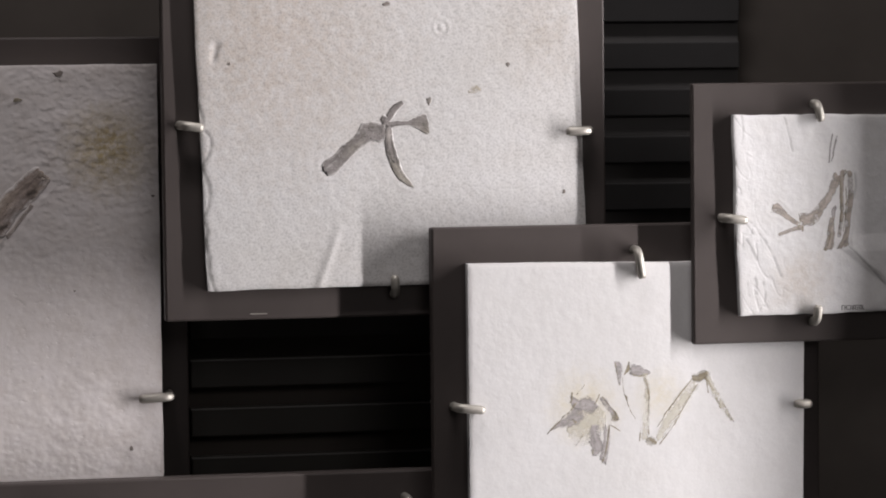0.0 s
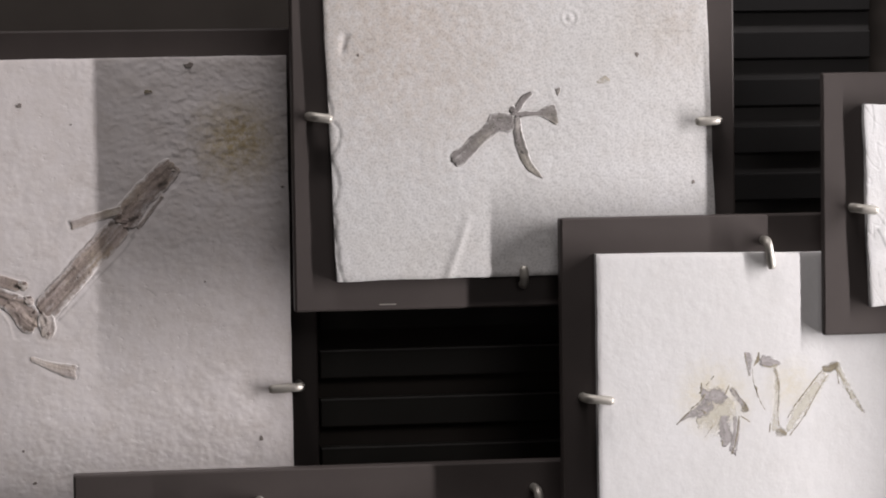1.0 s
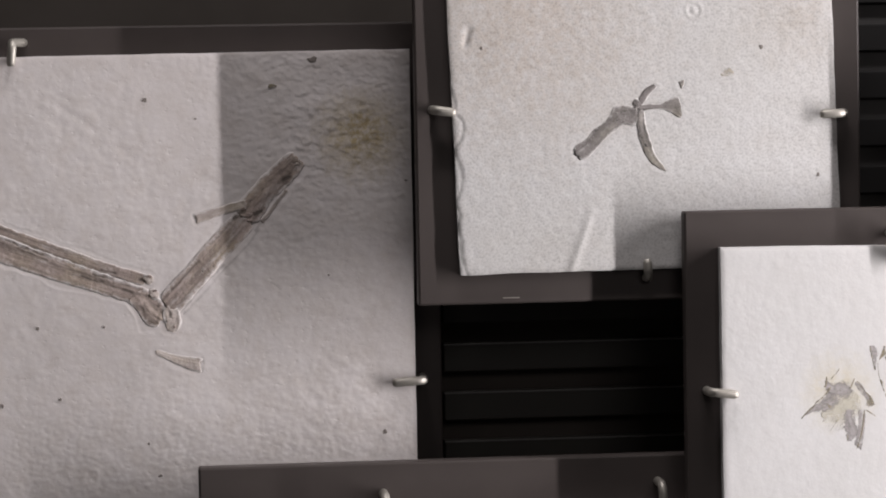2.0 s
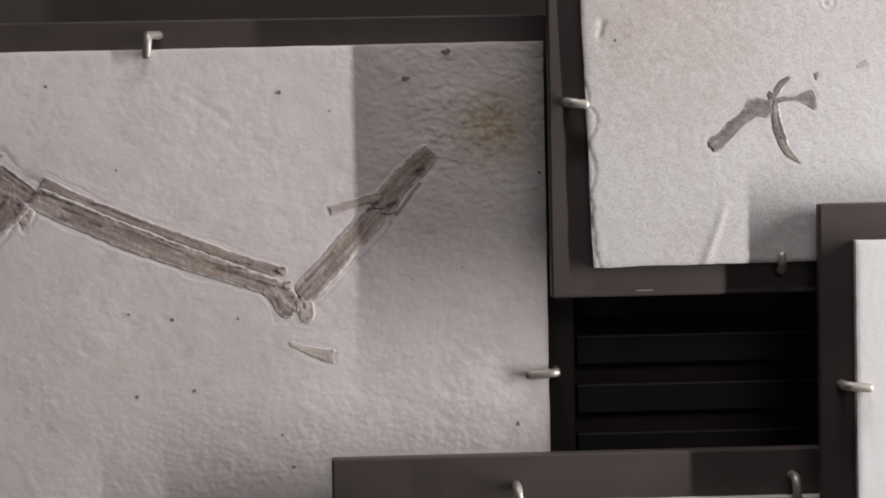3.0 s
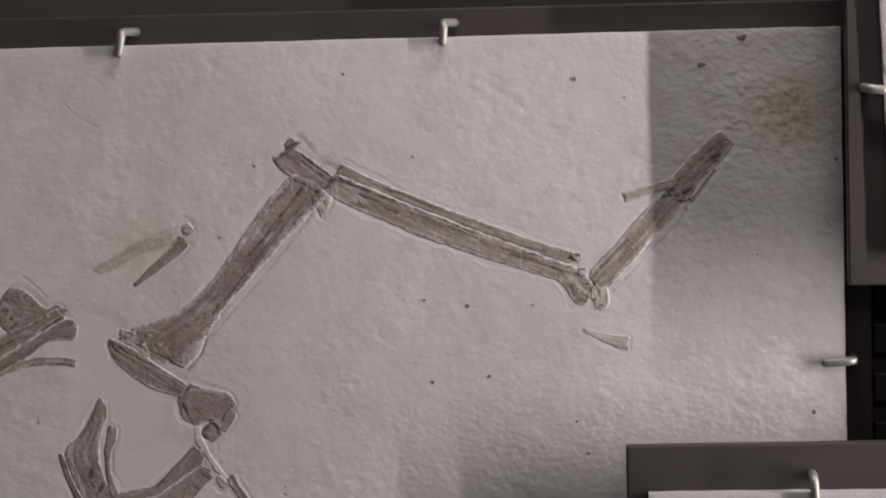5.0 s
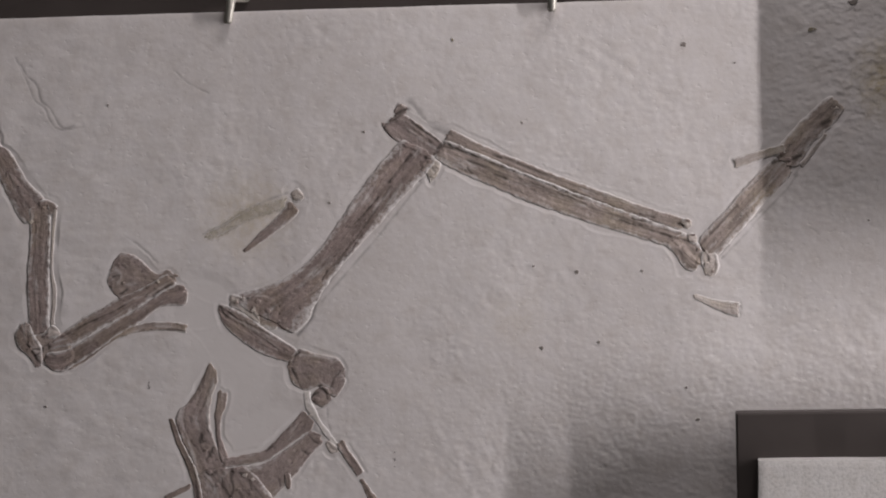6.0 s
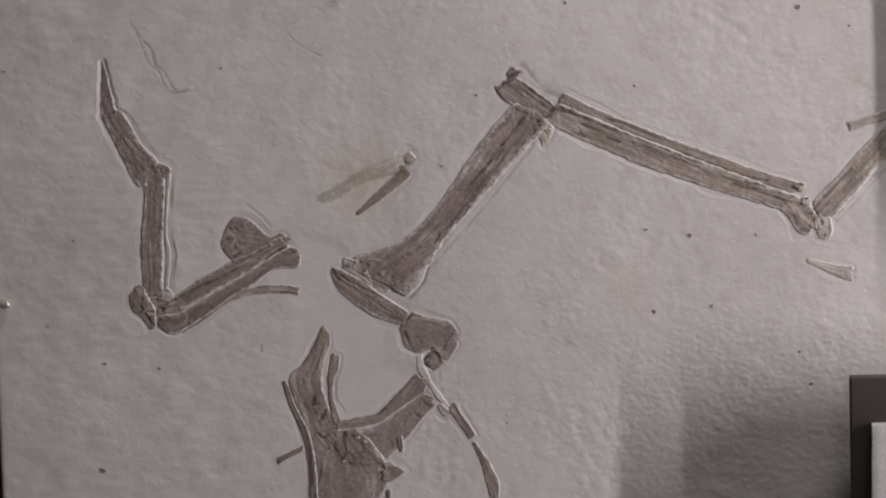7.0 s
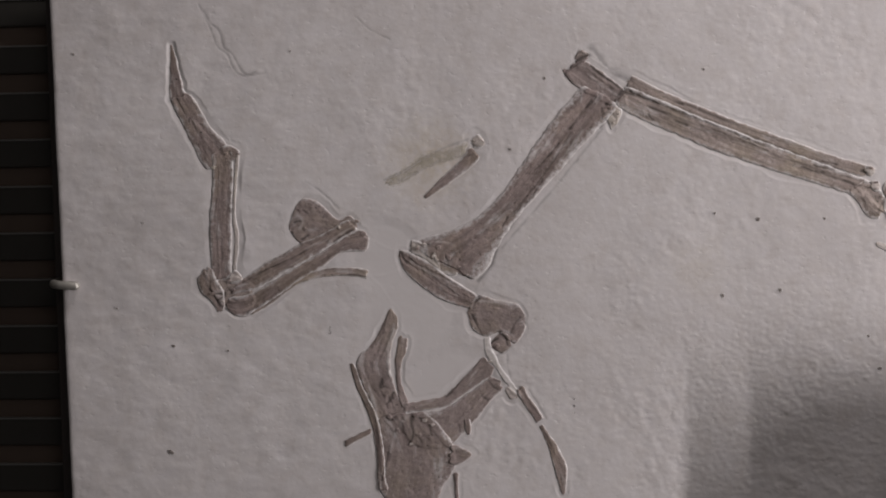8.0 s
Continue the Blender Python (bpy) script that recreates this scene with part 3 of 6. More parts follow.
bed("one", "thin_rib", "mid", [(-366.8, 1415.2, -364.8, 1413.2), (-356.4, 1420.8, -353.7, 1419.1), (-345.9, 1428.5, -343.2, 1427.1), (-333.7, 1437.4, -332.2, 1432.7), (-321.8, 1440.0, -321.2, 1434.9), (-311.5, 1441.2, -311.0, 1435.8), (-302.1, 1440.7, -302.2, 1435.4), (-294.7, 1439.7, -294.5, 1434.0)])
bed("one", "ulna", "bone", [(-379.6, 1423.4, -379.2, 1415.3), (-371.7, 1424.7, -372.4, 1411.9), (-363.0, 1427.3, -364.1, 1415.2), (-349.1, 1435.2, -348.1, 1425.1), (-335.3, 1442.8, -334.2, 1434.4), (-323.2, 1449.7, -321.0, 1441.6), (-311.1, 1457.2, -309.3, 1449.5), (-300.8, 1462.8, -295.7, 1450.7), (-297.4, 1462.7, -293.2, 1457.4)])
bed("one", "radius", "bone", [(-373.1, 1432.8, -376.8, 1425.8), (-360.9, 1440.7, -361.6, 1429.0), (-352.2, 1446.4, -348.4, 1435.9), (-343.6, 1449.9, -336.0, 1442.5), (-334.9, 1455.5, -323.9, 1449.4), (-326.0, 1458.8, -316.3, 1454.0), (-314.3, 1464.6, -308.3, 1458.2), (-306.0, 1469.5, -299.4, 1463.4)])
bed("one", "wrist_block", "bone", [(-394.5, 1439.4, -388.6, 1441.7), (-397.5, 1433.7, -384.7, 1433.6), (-395.0, 1426.3, -381.5, 1427.5), (-389.3, 1420.8, -381.0, 1422.8), (-385.7, 1415.0, -381.9, 1416.0)])
bed("one", "wrist_knob", "pale", [(-378.1, 1436.2, -377.3, 1432.2), (-374.6, 1440.2, -373.1, 1432.8), (-370.6, 1437.2, -370.0, 1433.8)])
bed("one", "wing_film", "film", [(-232.3, 1514.8, -236.9, 1503.0), (-245.8, 1510.8, -247.7, 1500.6), (-259.2, 1507.7, -261.2, 1495.8), (-271.1, 1500.0, -271.4, 1489.3), (-283.1, 1492.8, -279.9, 1487.5)])
# Shade edge above the elbow head, tinted in as a crevice
bed("one", "crevice_line", "hair", [(-158.8, 1568.0, -160.5, 1565.8), (-154.3, 1563.7, -157.0, 1561.4), (-150.8, 1558.4, -153.8, 1556.5), (-145.0, 1553.3, -147.4, 1550.8), (-138.6, 1549.6, -139.9, 1547.0)])
bed("one", "ridge_line", "white", [(-166.0, 1567.7, -166.8, 1566.1), (-158.7, 1564.1, -159.8, 1562.8), (-151.6, 1556.7, -152.8, 1555.5), (-144.0, 1549.1, -145.1, 1547.8), (-138.6, 1545.7, -139.5, 1544.3)])
bed("one", "crevice_line", "dark", [(-159.5, 1557.2, -160.6, 1556.0), (-154.4, 1552.5, -155.5, 1551.3), (-148.6, 1548.2, -149.6, 1546.9), (-143.5, 1544.5, -144.4, 1543.1)])
bed("one", "crevice_line", "hair", [(-162.3, 1555.8, -163.2, 1554.9), (-155.6, 1549.5, -156.4, 1548.5), (-147.5, 1543.4, -148.3, 1542.4)])
bed("one", "crevice_line", "dark", [(-170.8, 1556.4, -171.7, 1557.3), (-174.1, 1552.9, -175.2, 1553.7), (-174.7, 1550.5, -176.0, 1550.9)])
bed("one", "ridge_line", "white", [(-172.1, 1558.4, -171.0, 1558.0), (-170.0, 1564.2, -168.9, 1563.8), (-167.6, 1568.6, -166.4, 1568.5), (-169.0, 1575.3, -167.9, 1575.6)])
bed("one", "ridge_line", "white", [(-295.8, 1436.7, -295.9, 1435.4), (-288.5, 1436.6, -288.4, 1435.3), (-281.8, 1437.5, -281.5, 1436.2), (-276.5, 1439.8, -276.0, 1438.5)])
bed("one", "ridge_line", "pale", [(-292.8, 1435.7, -293.6, 1435.0), (-285.5, 1428.2, -286.4, 1427.6), (-280.0, 1418.7, -281.0, 1418.2)])
bed("one", "ridge_line", "pale", [(-294.9, 1459.3, -295.5, 1458.3), (-290.3, 1456.6, -290.8, 1455.5), (-281.0, 1452.5, -281.4, 1451.3), (-274.4, 1451.1, -274.7, 1449.9)])
bed("one", "ridge_line", "white", [(-228.4, 1420.9, -228.5, 1419.6), (-218.3, 1420.1, -218.5, 1418.8), (-205.5, 1417.9, -206.1, 1416.7), (-200.7, 1410.1, -202.0, 1409.8), (-201.5, 1401.6, -202.8, 1401.7)])
bed("one", "ridge_line", "white", [(-279.1, 1402.7, -281.2, 1403.3), (-281.3, 1394.8, -283.5, 1395.2), (-282.6, 1384.9, -284.8, 1384.9), (-281.5, 1375.6, -283.7, 1375.3)])
bed("one", "ridge_line", "white", [(-264.9, 1356.6, -264.8, 1355.2), (-254.9, 1357.2, -254.6, 1355.9), (-248.2, 1359.8, -247.7, 1358.6), (-241.5, 1363.7, -240.8, 1362.6), (-229.5, 1371.7, -228.8, 1370.6)])
bed("one", "ridge_line", "white", [(-246.4, 1360.9, -246.0, 1360.1), (-238.0, 1365.6, -237.5, 1364.8), (-230.8, 1370.9, -230.3, 1370.1)])
bed("one", "ridge_line", "white", [(-293.4, 1364.3, -294.8, 1363.9), (-291.5, 1356.5, -293.0, 1356.1), (-289.1, 1347.4, -290.5, 1347.0)])
bed("one", "ridge_line", "pale", [(-284.9, 1331.2, -283.4, 1330.8), (-282.2, 1339.7, -280.9, 1339.2), (-277.5, 1348.3, -276.3, 1347.4), (-271.2, 1355.1, -270.1, 1354.1)])
bed("one", "ridge_line", "pale", [(-291.6, 1307.4, -290.2, 1307.2), (-290.0, 1316.0, -288.7, 1315.6), (-287.0, 1322.8, -285.8, 1322.3)])
bed("one", "crevice_line", "dark", [(-286.6, 1373.9, -288.9, 1374.4), (-287.8, 1370.0, -289.9, 1368.9), (-286.0, 1371.3, -285.6, 1369.0)])
bed("one", "crevice_line", "dark", [(-280.2, 1366.0, -282.1, 1366.8), (-282.4, 1361.5, -284.2, 1362.5), (-284.6, 1358.7, -286.2, 1360.0)])
bed("one", "crevice_line", "dark", [(-269.5, 1351.8, -271.3, 1351.9), (-270.0, 1347.2, -271.7, 1347.1), (-269.1, 1340.9, -270.9, 1341.2), (-272.4, 1334.6, -274.0, 1335.4)])
bed("one", "crevice_line", "dark", [(-265.8, 1351.8, -266.2, 1350.6), (-261.6, 1350.3, -262.4, 1349.4), (-259.2, 1345.3, -260.3, 1344.9), (-258.3, 1341.2, -259.4, 1340.9)])
bed("one", "crevice_line", "dark", [(-285.2, 1352.3, -286.0, 1351.6), (-283.5, 1350.4, -283.8, 1349.4), (-280.3, 1351.1, -280.1, 1350.0)])
bed("one", "crevice_line", "hair", [(-294.0, 1385.1, -295.1, 1384.9), (-293.4, 1381.7, -294.5, 1381.5)])
bed("one", "crevice_line", "dark", [(-283.5, 1334.3, -284.6, 1334.5), (-285.8, 1325.8, -286.8, 1326.1), (-288.8, 1314.0, -289.9, 1314.2)])
bed("one", "crevice_line", "hair", [(-256.4, 1342.0, -257.2, 1341.4), (-251.9, 1336.3, -252.6, 1335.7), (-246.6, 1331.3, -247.3, 1330.6)])
bed("one", "crevice_line", "hair", [(-266.5, 1340.6, -267.4, 1340.2), (-264.6, 1336.1, -265.5, 1336.0), (-266.1, 1330.8, -267.0, 1331.1)])
bed("one", "crevice_line", "dark", [(-242.0, 1347.1, -243.1, 1347.0), (-241.4, 1342.8, -242.5, 1342.6)])
bed("one", "crevice_line", "dark", [(-223.3, 1377.5, -224.1, 1376.8), (-220.1, 1374.2, -220.7, 1373.3), (-216.9, 1372.9, -217.3, 1371.9)])
bed("one", "crevice_line", "dark", [(-224.7, 1374.2, -225.5, 1373.5), (-221.5, 1370.2, -222.2, 1369.4), (-218.3, 1368.2, -218.8, 1367.3)])
bed("one", "crevice_line", "dark", [(-228.2, 1365.0, -229.1, 1363.9), (-224.9, 1362.3, -225.8, 1361.2)])
bed("one", "crevice_line", "dark", [(-249.8, 1364.3, -249.2, 1363.5), (-246.4, 1367.0, -245.7, 1366.1)])
bed("one", "crevice_line", "dark", [(-227.6, 1422.4, -228.9, 1423.4), (-230.7, 1418.8, -232.0, 1419.7), (-232.0, 1416.0, -233.5, 1416.6)])
bed("one", "crevice_line", "dark", [(-232.3, 1412.2, -233.4, 1411.7), (-230.4, 1407.5, -231.5, 1407.0), (-227.2, 1400.8, -228.3, 1400.3)])
bed("one", "crevice_line", "dark", [(-204.4, 1410.0, -205.3, 1410.8), (-207.8, 1406.1, -208.8, 1406.7), (-209.8, 1400.9, -211.0, 1401.3)])
bed("one", "crevice_line", "dark", [(-215.6, 1402.4, -217.2, 1401.2), (-212.9, 1398.9, -214.7, 1398.0), (-211.6, 1394.8, -213.5, 1394.1)])
bed("one", "crevice_line", "dark", [(-222.3, 1396.5, -221.5, 1395.2), (-218.9, 1398.5, -218.1, 1397.1)])
bed("one", "crevice_line", "hair", [(-210.2, 1393.4, -210.9, 1394.1), (-214.4, 1389.4, -214.9, 1390.2), (-219.9, 1387.4, -220.2, 1388.3)])
bed("one", "crevice_line", "hair", [(-212.2, 1388.5, -213.2, 1388.4), (-212.0, 1381.2, -213.1, 1381.0), (-210.5, 1375.2, -211.5, 1374.9)])
bed("one", "ridge_line", "white", [(-227.0, 1424.8, -227.4, 1423.7), (-217.8, 1421.7, -218.1, 1420.6), (-209.5, 1420.3, -209.8, 1419.2), (-203.8, 1418.3, -204.2, 1417.1)])
bed("one", "ridge_line", "white", [(-202.4, 1368.6, -203.2, 1368.1), (-197.2, 1360.6, -198.1, 1360.0), (-191.8, 1351.2, -192.6, 1350.6)])
bed("one", "crevice_line", "hair", [(-200.2, 1367.9, -200.8, 1367.4), (-195.0, 1359.5, -195.7, 1359.1), (-189.9, 1350.4, -190.6, 1350.0)])
bed("one", "ridge_line", "white", [(-317.5, 1456.8, -316.9, 1455.8), (-311.3, 1460.8, -310.7, 1459.7), (-304.4, 1464.7, -303.8, 1463.7)])
bed("one", "ridge_line", "pale", [(-362.5, 1430.4, -362.0, 1429.6), (-349.3, 1437.6, -348.8, 1436.9), (-338.9, 1443.9, -338.4, 1443.1), (-325.0, 1452.1, -324.6, 1451.4)])
bed("one", "ridge_line", "pale", [(-371.9, 1423.8, -371.5, 1422.9), (-356.3, 1430.3, -355.9, 1429.5), (-342.4, 1438.2, -342.0, 1437.5)])
bed("one", "crevice_line", "dark", [(-369.9, 1433.2, -369.5, 1432.3), (-356.0, 1440.5, -355.6, 1439.6), (-342.2, 1446.4, -341.8, 1445.4), (-330.1, 1452.2, -329.7, 1451.3)])
bed("one", "crevice_line", "dark", [(-314.3, 1456.9, -313.4, 1455.6), (-309.4, 1460.2, -308.6, 1458.9), (-303.9, 1463.5, -303.1, 1462.1)])
bed("one", "crevice_line", "dark", [(-333.6, 1458.5, -332.6, 1457.2), (-330.1, 1461.1, -329.1, 1459.9)])
bed("one", "crevice_line", "dark", [(-337.4, 1468.7, -337.1, 1467.2), (-334.6, 1469.3, -334.3, 1467.9)])
bed("one", "crevice_line", "dark", [(-331.8, 1475.8, -332.7, 1474.7), (-329.2, 1473.7, -330.0, 1472.7)])
bed("one", "ridge_line", "pale", [(-335.1, 1473.2, -336.4, 1472.1), (-331.6, 1468.7, -333.3, 1468.4), (-333.9, 1464.2, -335.4, 1465.0)])
bed("one", "ridge_line", "pale", [(-331.3, 1463.9, -331.2, 1462.5), (-324.5, 1464.5, -324.4, 1463.0)])
bed("one", "crevice_line", "dark", [(-310.3, 1437.0, -310.3, 1436.0), (-302.1, 1436.9, -302.3, 1435.9), (-295.4, 1435.5, -295.6, 1434.5)])
bed("one", "crevice_line", "hair", [(-363.6, 1416.9, -363.2, 1416.1), (-353.2, 1421.9, -352.7, 1421.1), (-341.0, 1430.2, -340.6, 1429.4), (-330.6, 1433.8, -330.3, 1432.9)])
bed("one", "crevice_line", "dark", [(-390.0, 1429.4, -390.8, 1428.5), (-386.9, 1426.8, -387.3, 1425.6), (-381.5, 1426.8, -381.6, 1425.5)])
bed("one", "crevice_line", "dark", [(-386.1, 1422.7, -385.5, 1421.6), (-382.4, 1424.6, -381.5, 1423.7), (-381.4, 1427.0, -380.3, 1426.6)])
bed("one", "crevice_line", "dark", [(-376.4, 1424.7, -377.3, 1423.5), (-373.7, 1422.6, -374.6, 1421.4)])
bed("one", "crevice_line", "dark", [(-393.7, 1439.4, -394.6, 1438.8), (-391.2, 1435.4, -392.0, 1434.7), (-388.6, 1433.4, -389.2, 1432.6)])
bed("one", "crevice_line", "dark", [(-138.5, 1544.4, -140.6, 1546.0), (-141.5, 1540.6, -143.6, 1542.2), (-145.6, 1535.4, -147.6, 1537.0)])
bed("one", "crevice_line", "dark", [(-175.5, 1552.6, -174.8, 1551.7), (-170.8, 1556.1, -170.2, 1555.2), (-166.8, 1558.7, -166.2, 1557.8), (-161.5, 1563.1, -160.8, 1562.2)])
bed("one", "crevice_line", "dark", [(-158.0, 1555.6, -159.4, 1553.9), (-151.6, 1550.3, -152.9, 1548.5), (-144.5, 1545.6, -145.7, 1543.8)])
bed("one", "ridge_line", "white", [(-165.2, 1566.6, -166.1, 1565.5), (-159.4, 1561.9, -160.3, 1560.8), (-150.1, 1554.5, -150.9, 1553.4), (-140.7, 1547.1, -141.6, 1546.0)])
bed("one", "ridge_line", "white", [(-171.5, 1560.9, -170.5, 1561.0), (-172.7, 1568.7, -171.7, 1568.9), (-174.5, 1575.9, -173.5, 1576.1)])
bed("one", "ridge_line", "white", [(-168.2, 1562.1, -167.2, 1562.2), (-169.0, 1571.3, -168.0, 1571.4), (-169.5, 1579.8, -168.5, 1579.8)])
bed("one", "ridge_line", "white", [(-166.8, 1564.8, -165.9, 1564.7), (-166.0, 1570.7, -165.1, 1570.5)])
bed("one", "crevice_line", "dark", [(-159.8, 1535.3, -161.0, 1536.4), (-163.8, 1530.8, -165.1, 1531.9), (-168.5, 1525.0, -169.8, 1526.1), (-172.5, 1519.8, -173.9, 1520.9)])
bed("one", "ridge_line", "pale", [(-161.6, 1552.1, -162.4, 1551.1), (-153.3, 1545.4, -154.0, 1544.3), (-145.5, 1540.7, -146.2, 1539.6)])
bed("one", "ridge_line", "white", [(-165.0, 1542.4, -166.0, 1542.6), (-165.8, 1535.9, -166.8, 1536.0)])
bed("one", "crevice_line", "dark", [(-151.5, 1535.0, -152.2, 1533.7), (-149.0, 1533.6, -149.6, 1532.4)])
bed("one", "crevice_line", "dark", [(-148.2, 1528.6, -149.2, 1529.5), (-152.2, 1524.2, -153.3, 1525.0), (-154.9, 1520.3, -156.0, 1521.1)])
bed("one", "crevice_line", "dark", [(-126.4, 1528.4, -127.9, 1527.6), (-124.5, 1525.1, -126.0, 1524.3)])
bed("one", "crevice_line", "hair", [(-135.8, 1543.0, -136.2, 1542.1), (-126.1, 1538.3, -126.5, 1537.3), (-114.7, 1532.8, -115.2, 1531.9)])
bed("one", "crevice_line", "dark", [(-138.3, 1542.6, -139.0, 1541.3), (-130.5, 1538.6, -131.2, 1537.2)])
bed("one", "crevice_line", "dark", [(-2.2, 1484.6, -2.7, 1481.9), (1.7, 1483.9, 1.2, 1481.2)])
bed("one", "crevice_line", "dark", [(-5.7, 1494.3, -6.6, 1492.1), (-2.5, 1492.9, -3.4, 1490.7)])
bed("one", "crevice_line", "hair", [(-4.2, 1477.3, -6.1, 1476.9), (-2.5, 1469.3, -4.2, 1468.4), (0.9, 1467.7, 0.0, 1465.9)])
bed("one", "crevice_line", "hair", [(8.6, 1478.1, 7.2, 1478.8), (5.2, 1471.6, 3.8, 1472.3), (3.9, 1467.8, 2.4, 1468.3)])
bed("one", "ridge_line", "white", [(42.8, 1503.5, 41.8, 1504.5), (31.5, 1492.3, 30.5, 1493.3), (21.6, 1481.7, 20.5, 1482.6), (13.6, 1473.0, 12.5, 1473.9)])
bed("one", "crevice_line", "hair", [(43.9, 1501.0, 43.2, 1501.7), (32.6, 1490.1, 31.9, 1490.8), (22.7, 1479.8, 21.9, 1480.5), (16.0, 1471.5, 15.2, 1472.0), (12.6, 1463.4, 11.7, 1463.8)])
bed("one", "crevice_line", "hair", [(11.6, 1487.0, 12.4, 1486.2), (20.9, 1496.6, 21.7, 1495.8), (27.5, 1503.1, 28.4, 1502.2)])
bed("one", "crevice_line", "dark", [(47.6, 1527.8, 49.6, 1525.7), (50.9, 1531.0, 52.9, 1528.9)])
bed("one", "crevice_line", "dark", [(59.8, 1530.5, 60.9, 1527.7), (64.4, 1532.3, 65.5, 1529.6)])
bed("one", "crevice_line", "dark", [(77.2, 1550.2, 77.9, 1547.7), (81.1, 1551.4, 81.9, 1548.9)])
bed("one", "crevice_line", "dark", [(82.7, 1559.4, 82.5, 1557.8), (86.9, 1558.6, 86.7, 1557.1)])
bed("one", "crevice_line", "hair", [(66.2, 1533.4, 67.5, 1532.3), (72.9, 1541.5, 74.1, 1540.3), (79.5, 1547.9, 80.7, 1546.6)])
bed("one", "crevice_line", "hair", [(60.4, 1520.3, 61.3, 1519.6), (67.0, 1528.3, 67.9, 1527.6), (75.3, 1538.9, 76.2, 1538.2), (80.3, 1544.7, 81.2, 1543.9)])
bed("one", "crevice_line", "dark", [(26.6, 1529.4, 25.0, 1528.9), (27.9, 1525.5, 26.3, 1525.0)])
bed("one", "crevice_line", "hair", [(34.2, 1512.8, 35.1, 1511.8), (44.1, 1522.4, 45.1, 1521.5), (48.1, 1527.1, 49.1, 1526.3)])
bed("one", "crevice_line", "hair", [(28.1, 1444.9, 26.9, 1444.4), (29.4, 1441.4, 28.1, 1441.3), (28.7, 1437.9, 27.4, 1438.2)])
bed("one", "crevice_line", "dark", [(-169.1, 1560.9, -167.8, 1558.2), (-165.0, 1562.8, -163.9, 1560.1), (-161.7, 1564.0, -160.6, 1561.3)])
bed("one", "crevice_line", "dark", [(-126.1, 1532.5, -126.7, 1531.3), (-116.4, 1528.4, -116.9, 1527.2)])
bed("one", "crevice_line", "dark", [(-111.3, 1524.5, -111.8, 1523.1), (-104.8, 1521.7, -105.3, 1520.4)])
bed("one", "crevice_line", "dark", [(-80.8, 1518.0, -81.4, 1516.7), (-71.1, 1513.3, -71.8, 1512.0)])
bed("one", "crevice_line", "dark", [(-32.7, 1497.7, -33.1, 1496.2), (-21.5, 1494.3, -21.9, 1492.8)])
bed("one", "crevice_line", "dark", [(-51.9, 1507.7, -52.4, 1506.5), (-45.5, 1505.0, -46.0, 1503.8)])
bed("one", "crevice_line", "dark", [(-97.1, 1521.3, -97.4, 1520.5), (-77.8, 1513.8, -78.1, 1513.0), (-58.5, 1505.6, -58.8, 1504.8)])
bed("one", "crevice_line", "hair", [(-132.6, 1539.1, -133.0, 1538.0), (-93.8, 1523.4, -94.2, 1522.3), (-51.9, 1507.6, -52.3, 1506.5), (-13.5, 1492.7, -13.9, 1491.6)])
bed("one", "crevice_line", "dark", [(-39.2, 1496.4, -39.6, 1495.2), (-20.0, 1489.6, -20.4, 1488.4), (-10.4, 1486.2, -10.8, 1485.0)])
bed("one", "crevice_line", "hair", [(-172.0, 1517.7, -173.2, 1518.4), (-180.5, 1504.6, -181.7, 1505.5), (-192.5, 1488.3, -193.7, 1489.2), (-206.2, 1472.0, -207.3, 1472.9)])
bed("one", "ridge_line", "pale", [(-165.5, 1518.5, -166.5, 1519.3), (-175.7, 1504.6, -176.7, 1505.4), (-189.3, 1486.7, -190.3, 1487.5)])
bed("one", "crevice_line", "dark", [(-210.2, 1468.9, -211.4, 1469.5), (-213.0, 1464.0, -214.2, 1464.6)])
bed("one", "crevice_line", "hair", [(-189.2, 1490.0, -190.2, 1490.7), (-199.5, 1475.3, -200.5, 1476.0), (-213.2, 1457.3, -214.2, 1458.0), (-220.1, 1447.4, -221.1, 1448.1)])
bed("one", "hair_crack", "hair", [(-390.6, 1597.8, -391.3, 1597.5), (-383.0, 1580.4, -383.7, 1580.1), (-380.5, 1573.1, -381.2, 1572.6), (-374.6, 1568.3, -375.2, 1567.8), (-370.8, 1559.5, -371.4, 1559.1), (-365.7, 1555.6, -365.8, 1554.8), (-352.2, 1556.7, -352.1, 1555.9)])
bed("one", "hair_crack", "hair", [(-297.0, 1588.3, -297.5, 1587.9), (-288.9, 1580.9, -289.2, 1580.4), (-277.3, 1574.7, -277.7, 1574.2)])
bed("one", "hair_crack", "hair", [(-330.2, 1492.9, -330.6, 1492.3), (-318.5, 1484.3, -319.0, 1483.8), (-310.3, 1475.8, -310.8, 1475.4)])
bed("one", "ridge_line", "white", [(-221.6, 1516.2, -223.0, 1515.8), (-219.7, 1510.0, -221.2, 1510.0), (-222.3, 1500.0, -223.7, 1500.3)])
bed("two", "upper_arm", "grey", [(241.3, 1564.2, 245.1, 1557.7), (242.7, 1566.1, 249.1, 1558.3), (247.2, 1568.6, 253.1, 1562.7), (253.3, 1574.9, 261.0, 1570.3), (261.2, 1581.2, 268.3, 1576.0), (265.2, 1587.7, 272.2, 1577.2), (271.0, 1588.3, 276.1, 1576.5), (277.6, 1587.5, 281.4, 1580.3)])
bed("two", "curved_rib", "grey", [(277.9, 1588.8, 281.5, 1587.5), (279.6, 1593.0, 283.8, 1591.3), (283.6, 1597.8, 286.3, 1595.2), (288.3, 1600.3, 289.6, 1598.3)])
